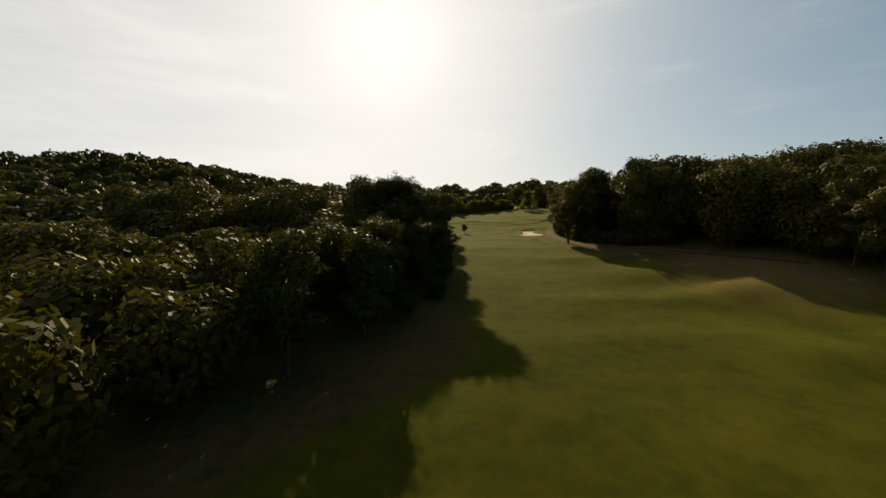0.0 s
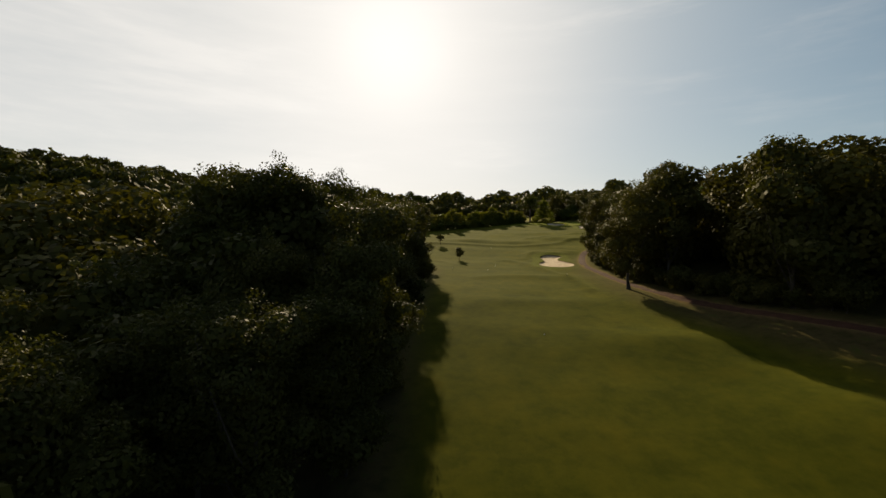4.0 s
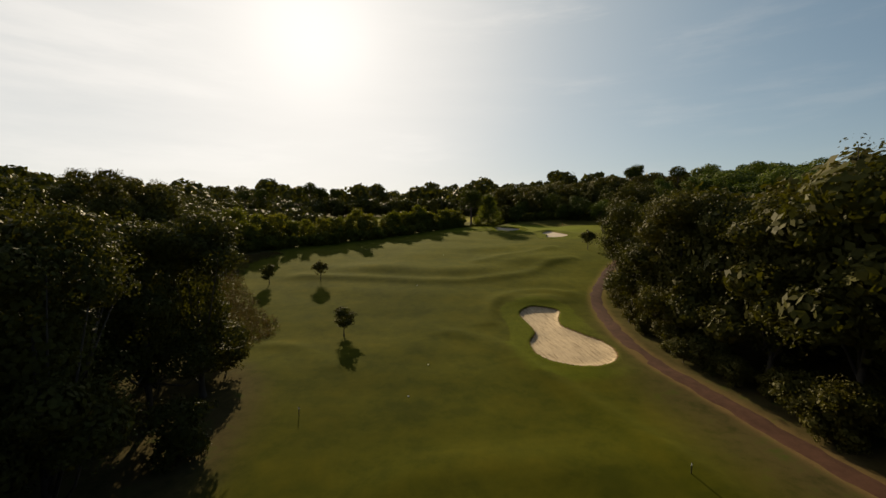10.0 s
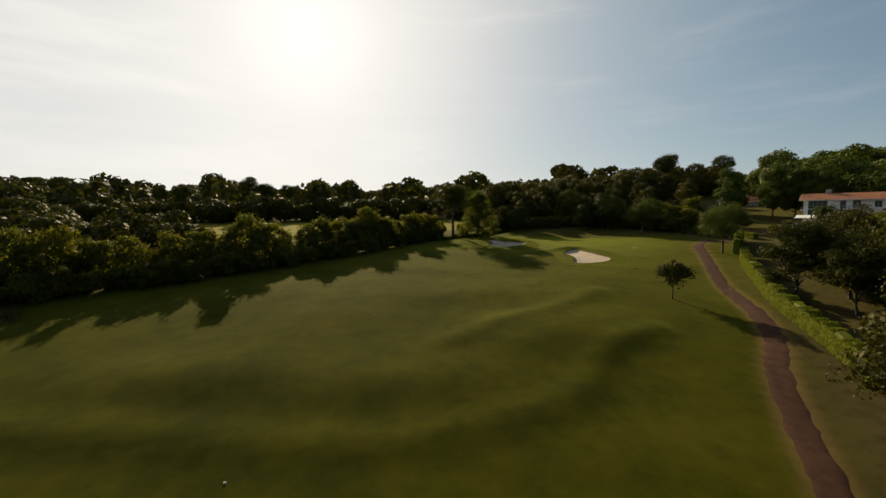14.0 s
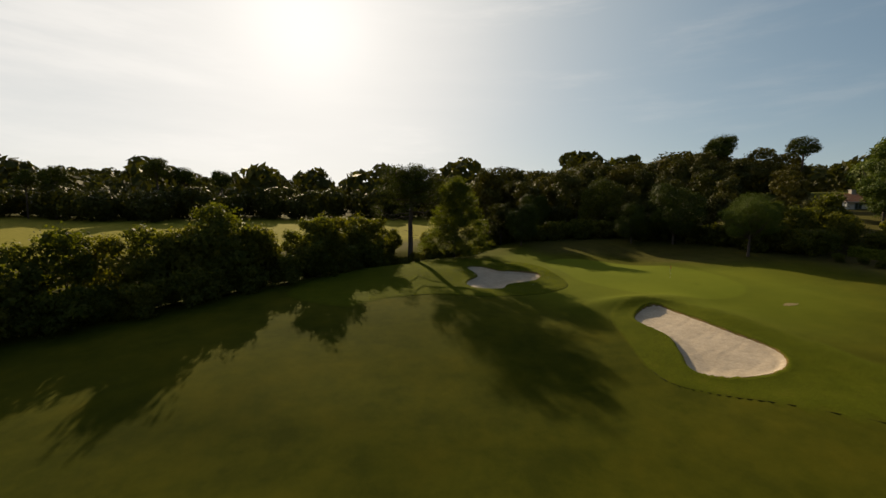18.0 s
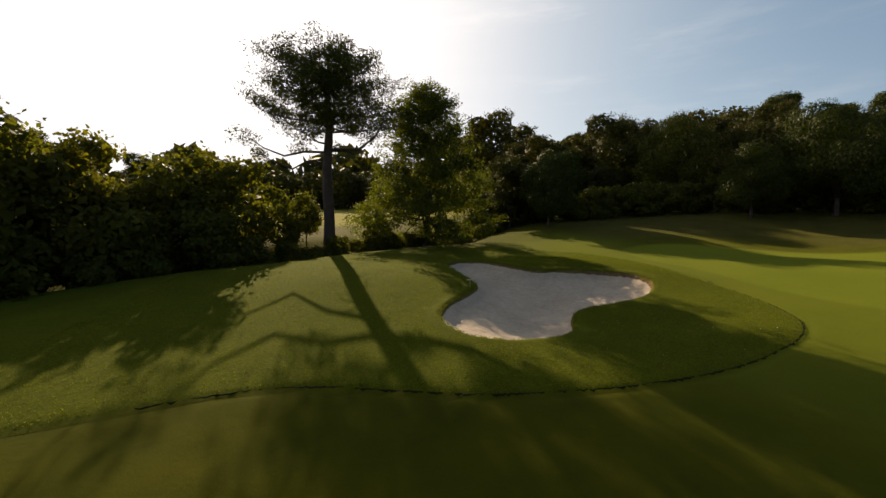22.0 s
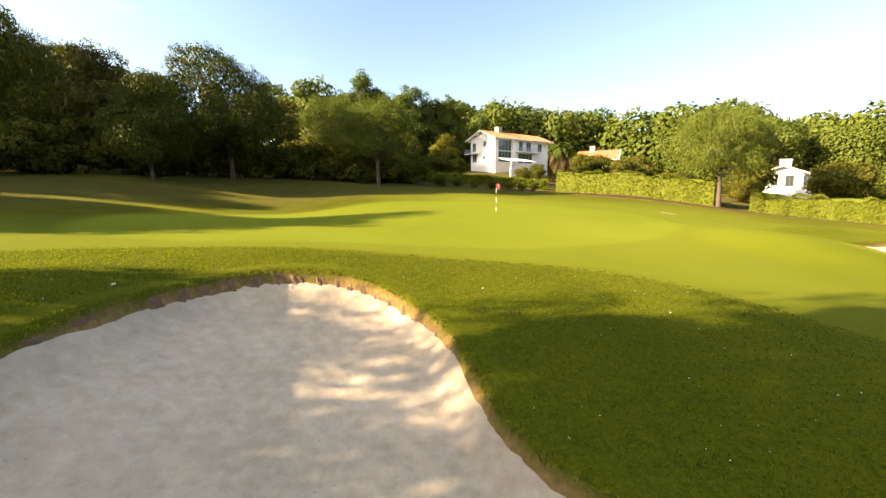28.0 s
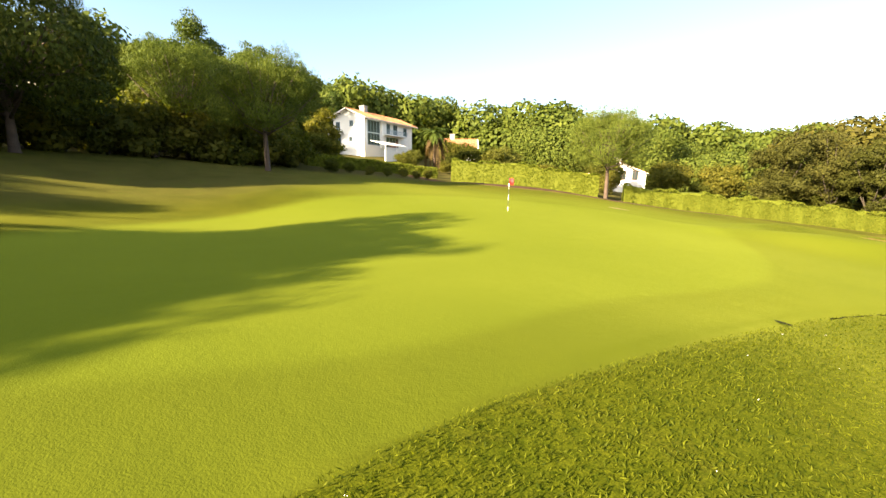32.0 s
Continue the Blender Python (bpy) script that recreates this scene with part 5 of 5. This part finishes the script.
for i, (x, y, k) in enumerate(((152, 366, 0.32), (152.5, 363, 0.3), (153, 360, 0.34), (153.5, 357.5, 0.3), (154, 355, 0.36), (152.5, 369, 0.34), (151, 372, 0.42), (152, 389, 0.8), (154, 394, 0.9), (150, 398, 0.7), (147, 408, 0.8), (141, 417, 0.9), (133, 428, 0.9), (120, 431, 0.9), (115, 431, 0.8), (167, 353, 0.75), (172, 348, 0.8), (166, 344, 0.6), (160, 372, 1.1), (163, 380, 1.3), (170, 366, 0.9), (176.5, 331, 1.5), (172, 327, 1.35), (180, 334, 1.5), (171, 341, 0.7), (176, 336, 0.9), (150, 333, 0.9), (141, 326, 0.9), (131, 315, 0.8), (124, 306, 0.8), (155, 326, 1.0), (119, 296, 1.4), (114, 287, 1.5), (125, 302, 1.6), (131, 308, 1.7), (136, 316, 1.6), (146, 321, 1.5), (163, 333, 1.4), (168, 327, 1.6), (110, 279, 1.4))):
    plant(GARDEN[i % 3], x, y, k, 1.0, 37 * i, group="garden shrubs")
for t in GARDEN:
    for o in (*t.children_recursive, t):
        bpy.data.objects.remove(o)


# ---- the white house and its neighbours ----
def gable_house(corner, front, side, length, width, wall, rise, eave, base_z, label, name="house", detail=True):
    """A Basque villa: corner of the front and the gable wall, the front runs along `front`, the gable along `side`."""
    f, s = Vector((*front, 0)).normalized(), Vector((*side, 0)).normalized()
    m = Matrix(((f.x, s.x, 0, corner[0]), (f.y, s.y, 0, corner[1]), (0, 0, 1, base_z), (0, 0, 0, 1)))
    home = thing(name, m, label, "house")
    bm = bmesh.new()
    pts = [(0, 0, -2.5), (length, 0, -2.5), (length, width, -2.5), (0, width, -2.5), (0, 0, wall), (length, 0, wall), (length, width, wall), (0, width, wall), (0, width / 2, wall + rise), (length, width / 2, wall + rise)]
    v = [bm.verts.new(p) for p in pts]
    for q in ((0, 1, 5, 4), (2, 3, 7, 6), (3, 0, 4, 8, 7), (1, 2, 6, 9, 5), (4, 5, 9, 8), (6, 7, 8, 9)):
        bm.faces.new([v[i] for i in q])
    part("wall", bm, PLASTER, home, "white plaster walls")
    k = rise / (width / 2)
    for sgn, nm in ((0, "roof_slope"), (1, "roof_slope")):
        bm = bmesh.new()
        rows, cols = 10, int((length + 2 * eave) / 0.32)
        for i in range(rows):  # courses of tiles, lapped
            a, b = -eave + (width / 2 + eave) * i / rows, -eave + (width / 2 + eave) * (i + 1) / rows + 0.06
            za, zb = wall + a * k + 0.12, wall + b * k + 0.07
            if sgn:
                a, b = width - a, width - b
            for j in range(cols):
                x0, x1 = -eave + j * 0.32, -eave + (j + 0.94) * 0.32
                xm = (x0 + x1) / 2
                q = [bm.verts.new(p) for p in ((x0, a, za), (xm, a, za + 0.07), (x1, a, za), (x1, b, zb), (xm, b, zb + 0.07), (x0, b, zb))]
                bm.faces.new([q[0], q[1], q[4], q[5]])
                bm.faces.new([q[1], q[2], q[3], q[4]])
        slope = part(nm, bm, ROOF_TILE, home, "orange clay tiles")
        lo, hi = -eave, width / 2
        bm = bmesh.new()
        c = [(x, (width - yy if sgn else yy), wall + yy * k + dz) for x in (-eave, length + eave) for yy in (lo, hi) for dz in (-0.12, 0.05)]
        vs = [bm.verts.new(p) for p in c]
        for q in ((0, 1, 3, 2), (4, 6, 7, 5), (0, 4, 5, 1), (2, 3, 7, 6), (0, 2, 6, 4), (1, 5, 7, 3)):
            bm.faces.new([vs[i] for i in q])
        part("soffit", bm, PLASTER, home, "white boarded eaves")
    for yy in (-eave + 0.2, width * 0.25, width / 2, width * 0.75, width + eave - 0.2):
        z = wall + (min(yy, width - yy)) * k - 0.14
        part("purlin", boxed((-eave, yy - 0.09, z - 0.2), (0.0, yy + 0.09, z), 0.01), TIMBER, home)
    part("chimney", box(boxed((length * 0.24, width * 0.42, wall + rise * 0.7), (length * 0.24 + 1.3, width * 0.58, wall + rise + 1.1), 0.04), (length * 0.24 - 0.1, width * 0.41, wall + rise + 1.1), (length * 0.24 + 1.4, width * 0.59, wall + rise + 1.3), 0.03), STONE, home)
    return home


def window(home, lo, hi, face, bars=1, shutter=None):
    """A framed window; face 'front' lies at y = 0, 'gable' at x = 0; lo and hi along the face and up."""
    depth = 0.07

    def at(a0, a1, z0, z1, d0, d1, bevel=0.0):
        return boxed((a0, d0, z0), (a1, d1, z1), bevel) if face == "front" else boxed((d0, a0, z0), (d1, a1, z1), bevel)

    win = new("window")
    win.parent = home
    me = bpy.data.meshes.new("pane")
    bm = at(lo[0], hi[0], lo[1], hi[1], -0.02, 0.01)
    bm.to_mesh(me)
    bm.free()
    me.materials.append(GLASS)
    home_pane = child("pane", me, win, "dark reflecting glass")
    frame_bm = bmesh.new()
    t = 0.09
    spans = [(lo[0] - t, lo[0], lo[1] - t, hi[1] + t), (hi[0], hi[0] + t, lo[1] - t, hi[1] + t), (lo[0], hi[0], hi[1], hi[1] + t), (lo[0], hi[0], lo[1] - t, lo[1])]
    for i in range(1, bars + 1):
        c = lo[0] + (hi[0] - lo[0]) * i / (bars + 1)
        spans.append((c - 0.04, c + 0.04, lo[1], hi[1]))
    for a0, a1, z0, z1 in spans:
        if face == "front":
            box(frame_bm, (a0, -depth, z0), (a1, 0.0, z1))
        else:
            box(frame_bm, (-depth, a0, z0), (0.0, a1, z1))
    part("frame", frame_bm, STEEL_PAINT if shutter is None else shutter, win)


def white_house():
    x, y = 180.6, 355.5
    base = 9.4
    h = gable_house((x, y), (0.53, -0.85), (0.85, 0.53), 20.2, 8.4, 6.4, 1.7, 1.1, base, "white two-storey villa with an orange tiled roof")
    # tall glazed bay, balcony front
    for z0 in (0.6, 3.3):
        window(h, (1.2, z0), (5.6, z0 + 2.4), "front", 3)
    window(h, (8.6, 3.4), (9.8, 5.6), "front", 1)
    window(h, (11.4, 3.4), (13.0, 5.6), "front", 1)
    window(h, (16.0, 3.6), (17.4, 5.4), "front", 1)
    window(h, (8.4, 0.5), (13.5, 2.6), "front", 3)
    for yy, z0, w, hh in ((3.0, 4.4, 0.8, 1.1), (6.6, 3.4, 1.0, 1.9), (6.4, 0.8, 1.2, 1.7), (3.2, 1.2, 0.8, 0.9)):
        window(h, (yy, z0), (yy + w, z0 + hh), "gable", 1)
    part("pillar", boxed((5.9, -0.5, 0), (6.7, 0.0, 6.3), 0.03), PLASTER, h)
    part("balcony_floor", boxed((6.7, -1.5, 2.95), (15.6, 0.0, 3.15), 0.02), PLASTER, h)
    rail = bmesh.new()
    box(rail, (6.7, -1.5, 4.05), (15.6, -1.42, 4.13))
    for i in range(38):
        box(rail, (6.75 + i * 0.235, -1.48, 3.15), (6.79 + i * 0.235, -1.44, 4.05))
    part("railing", rail, STEEL_PAINT, h, "blue-grey balcony railing")
    part("balcony_floor", boxed((-1.3, 5.4, 2.7), (0.0, 9.4, 2.9), 0.02), PLASTER, h)
    rail = bmesh.new()
    box(rail, (-1.3, 5.4, 3.75), (-1.24, 9.4, 3.82))
    for i in range(17):
        box(rail, (-1.29, 5.45 + i * 0.235, 2.9), (-1.25, 5.49 + i * 0.235, 3.75))
    part("railing", rail, STEEL_PAINT, h, "blue-grey balcony railing")
    # white terrace awning before the front
    x2, y2 = x - 6.0, y - 2.2
    aw = thing("terrace_awning", pose(x2, y2, base - 2.0, 0, 0, -58), "white canvas awning over the terrace of the white house", "awning")
    bm = bmesh.new()
    v = [bm.verts.new(p) for p in ((0, 0, 2.3), (9, 0, 2.3), (9, 3.8, 3.2), (0, 3.8, 3.2), (0, 0, 2.2), (9, 0, 2.2), (9, 3.8, 3.1), (0, 3.8, 3.1))]
    for q in ((0, 1, 2, 3), (7, 6, 5, 4), (0, 4, 5, 1), (1, 5, 6, 2), (2, 6, 7, 3), (3, 7, 4, 0)):
        bm.faces.new([v[i] for i in q])
    part("canopy", bm, CANVAS, aw, "white canvas")
    part("parapet", boxed((-0.4, -0.3, -1.4), (9.4, 0.0, 1.0), 0.03), PLASTER, aw, "white terrace wall")
    for px in (0.1, 4.4, 8.8):
        part("post", boxed((px, 0.05, 0), (px + 0.1, 0.15, 2.25), 0.01), WHITE_PAINT, aw)


white_house()
h2 = gable_house((190, 330), (-0.54, -0.84), (0.84, -0.54), 9, 8, 2.7, 2.2, 0.9, 8.4, "white timbered house with a clay tile roof behind shrubs")
for xx, z0, w, hh in ((1.4, 0.8, 1.2, 1.4), (4.8, 0.8, 1.2, 1.4), (7.8, 0.6, 1.6, 1.8)):
    window(h2, (xx, z0), (xx + w, z0 + hh), "front", 1, TIMBER)
window(h2, (3.6, 0.8), (5.0, 2.2), "gable", 1, TIMBER)
h3 = gable_house((145.6, 307.2), (0.64, -0.77), (0.77, 0.64), 14, 11, 2.3, 2.2, 0.9, 2.4, "low white house with a clay tile roof behind the hedge")
for yy, z0, w, hh in ((1.6, 0.9, 1.0, 1.8), (4.0, 0.9, 1.0, 1.8), (6.2, 1.2, 0.8, 1.0)):
    window(h3, (yy, z0), (yy + w, z0 + hh), "gable", 1, TIMBER)
h4 = gable_house((206, 410), (0.9, -0.4), (0.4, 0.9), 13, 9, 3.2, 2.2, 0.9, z_at(206, 410) - 0.6, "white house with red roof half hidden by trees")
window(h4, (2, 0.8), (3.6, 2.4), "front", 1)
window(h4, (6, 0.8), (7.6, 2.4), "front", 1)
window(h4, (2, 1.0), (3.6, 2.6), "gable", 1)
window(h4, (5.5, 1.0), (7.0, 2.6), "gable", 1)


# ---- palm ----
def palm(x, y, height, fronds, seed):
    r = np.random.default_rng(seed)
    tree = thing("palm_tree", pose(x, y, z_at(x, y)), "shaggy palm with yellowing fronds beside the white house", "palm tree")
    verts, faces = [], []
    tube(verts, faces, [(0, 0, -0.5), (0, 0, height * 0.5), (0.1, 0, height)], [0.42, 0.36, 0.3], 9)
    child("trunk", mesh_from("trunk", verts, faces, PINE_BARK, flat=False), tree, "shaggy brown trunk")
    for i in range(fronds):
        a, droop, ln = i * 2.4, r.uniform(0.0, 1.4) + (1.3 if i % 3 == 0 else 0), r.uniform(2.7, 3.9)
        old = i % 3 == 0
        verts, faces = [], []
        n = 26
        for k in range(n):
            s = k / (n - 1)
            reach = ln * s * (1 - 0.2 * droop * s)
            z = height + (1.3 - droop) * s * ln * 0.7 - (1.2 + droop * 0.4) * s * s * ln * 0.5 - (0.9 if old else 0)
            c = np.array([math.cos(a) * reach, math.sin(a) * reach, z])
            w = 0.75 * math.sin(math.pi * min(1, s * 0.9 + 0.1)) + 0.05
            side = np.array([-math.sin(a), math.cos(a), 0])
            verts.append(c)
            for sg in (-1, 1):
                verts.append(c + side * sg * w + np.array([math.cos(a), math.sin(a), 0]) * 0.35 + np.array([0, 0, -0.35 * w + r.normal(0, 0.05)]))
            if k:
                faces += [(3 * k - 3, 3 * k, 3 * k - 2), (3 * k - 3, 3 * k - 1, 3 * k)]
        child("frond", mesh_from("frond", verts, faces, REED if old else LIME_LEAF), tree)


palm(171.9, 343.0, 7.8, 66, 4)


# ---- the flag, posts and small things on the course ----
def flagstick():
    x, y = 115.1, 371.65
    f = thing("flagstick", pose(x, y, z_at(x, y)), "golf flagstick with a red flag in the hole", "golf flag")
    for i in range(6):
        verts, faces = [], []
        tube(verts, faces, [(0, 0, -0.1 + i * 0.37), (0, 0, 0.27 + i * 0.37)], [0.016, 0.016], 8)
        child("pole_band", mesh_from("pole_band", verts, faces, (WHITE_PAINT, BLACK_PAINT)[i % 2 if i else 0], flat=False), f, ("white band", "black band")[i % 2])
    verts, faces = [], []
    n = 12
    for i in range(n):
        s = i / (n - 1)
        for z in (0, 1):
            verts.append((0.05 * math.sin(s * 7) - 0.22 * s, -0.03 - 0.22 * s + 0.03 * math.sin(s * 9), 2.1 - 0.1 * s - z * (0.46 - 0.1 * s)))
    faces = [(2 * i, 2 * i + 1, 2 * i + 3, 2 * i + 2) for i in range(n - 1)]
    ob = child("flag", mesh_from("flag", verts, faces, RED_CLOTH, flat=False), f, "limp red cloth flag")
    ob.modifiers.new("cloth", "SOLIDIFY").thickness = 0.006


flagstick()


def post(x, y, label):
    p = thing("marker_post", pose(x, y, z_at(x, y)), label, "marker post", "marker posts")
    verts, faces = [], []
    tube(verts, faces, [(0, 0, -0.2), (0, 0, 0.98), (0, 0, 1.02)], [0.045, 0.045, 0.02], 8)
    child("stake", mesh_from("stake", verts, faces, BLACK_PAINT, flat=False), p)
    verts, faces = [], []
    tube(verts, faces, [(0, 0, 0.72), (0, 0, 0.9)], [0.052, 0.052], 8)
    child("band", mesh_from("band", verts, faces, WHITE_PAINT, flat=False), p, "white painted band")


post(10.0, 219.8, "dark distance stake with a white band on the fairway")
post(45.8, 202.4, "dark distance stake with a white band on the fairway")


def ball(x, y):
    bm = bmesh.new()
    bmesh.ops.create_icosphere(bm, subdivisions=2, radius=0.11)
    me = bpy.data.meshes.new("tee_marker")
    bm.to_mesh(me)
    bm.free()
    me.materials.append(WHITE_PAINT)
    ob = new("distance_marker", me)
    ob.matrix_world = pose(x, y, z_at(x, y) + 0.05)
    tagged(ob, "small white distance marker set in the fairway", "marker", "white markers")


for spot in ((26.4, 149.2), (29.6, 278.5), (26.6, 232.4), (22.8, 223.0), (42.0, 311.8)):
    ball(*spot)


def rake(x, y, turn):
    z = z_at(x, y) + 0.06
    k = thing("bunker_rake", pose(x, y, z, 0, 0, turn), "wooden rake standing upright in the turf beside the sand", "rake")
    verts, faces = [], []
    tube(verts, faces, [(0, 0, -0.1), (0, 0.02, 0.5)], [0.016, 0.016], 6)
    child("handle", mesh_from("handle", verts, faces, PALE_WOOD, flat=False), k)
    bm = boxed((-0.28, -0.01, 0.5), (0.28, 0.05, 0.54), 0.006)
    for i in range(10):
        box(bm, (-0.26 + i * 0.056, 0.0, 0.44), (-0.25 + i * 0.056, 0.012, 0.5))
    part("head", bm, PALE_WOOD, k)


rake(82.9, 381.0, 30)


def scraps():
    """A scrap of white paper by the bunker and pale bare spots in the turf."""
    x, y = 93.4, 385.5
    bm = bmesh.new()
    vs = [bm.verts.new((0.032 * i - 0.05, 0.026 * j - 0.04, 0.014 * math.sin(2.2 * i + 1.7 * j) + 0.012)) for j in range(4) for i in range(4)]
    for j in range(3):
        for i in range(3):
            bm.faces.new([vs[4 * j + i], vs[4 * j + i + 1], vs[4 * j + i + 5], vs[4 * j + i + 4]])
    me = bpy.data.meshes.new("paper_scrap")
    bm.to_mesh(me)
    bm.free()
    me.materials.append(CANVAS)
    ob = new("paper_scrap", me)
    ob.matrix_world = pose(x, y, z_at(x, y) + 0.06, 0, 0, 25)
    tagged(ob, "crumpled white scrap of paper lying in the rough", "litter")
    r = np.random.default_rng(17)
    for px, py, rx, ry, mat, name, label in ((119.0, 354.4, 1.1, 0.6, DRY_TURF, "bare_patch", "pale worn patch of dry turf beside the green"), (98.2, 378.95, 0.2, 0.1, STEP_SHADE_AND_DIVOT, "divot", "small dark divot at the edge of the green")):
        verts = [(px, py, z_at(px, py) + 0.03)]
        n = 26
        for i in range(n):
            a = 6.2832 * i / n
            k = r.uniform(0.7, 1.1)
            qx, qy = px + math.cos(a) * rx * k, py + math.sin(a) * ry * k
            verts.append((qx, qy, z_at(qx, qy) + 0.012))
        ob = new(name, mesh_from(name, verts, [(0, 1 + i, 1 + (i + 1) % n) for i in range(n)], mat, flat=False))
        tagged(ob, label, "turf patch", kind="structure")


scraps()


def daisies():
    """Tiny white flowers in the rough round the bunker."""
    r = np.random.default_rng(23)
    x, y = r.uniform(80, 99, 420), r.uniform(367, 393, 420)
    keep = (outline_distance(x, y, COLLAR) < -0.2) & (outline_distance(x, y, BUNKER_B) > 0.15)
    c = np.stack([x[keep], y[keep], turf(x[keep], y[keep]) + 0.075], -1)
    tagged(new("daisies", quads_mesh("daisies", leaves(r, c, 0.01, 2, 0.009, 2.0, 0.9, 0.0, False), WHITE_PAINT)), "tiny white daisies in the rough grass", "flowers", kind="stuff")


daisies()


blades()
dry_reeds()
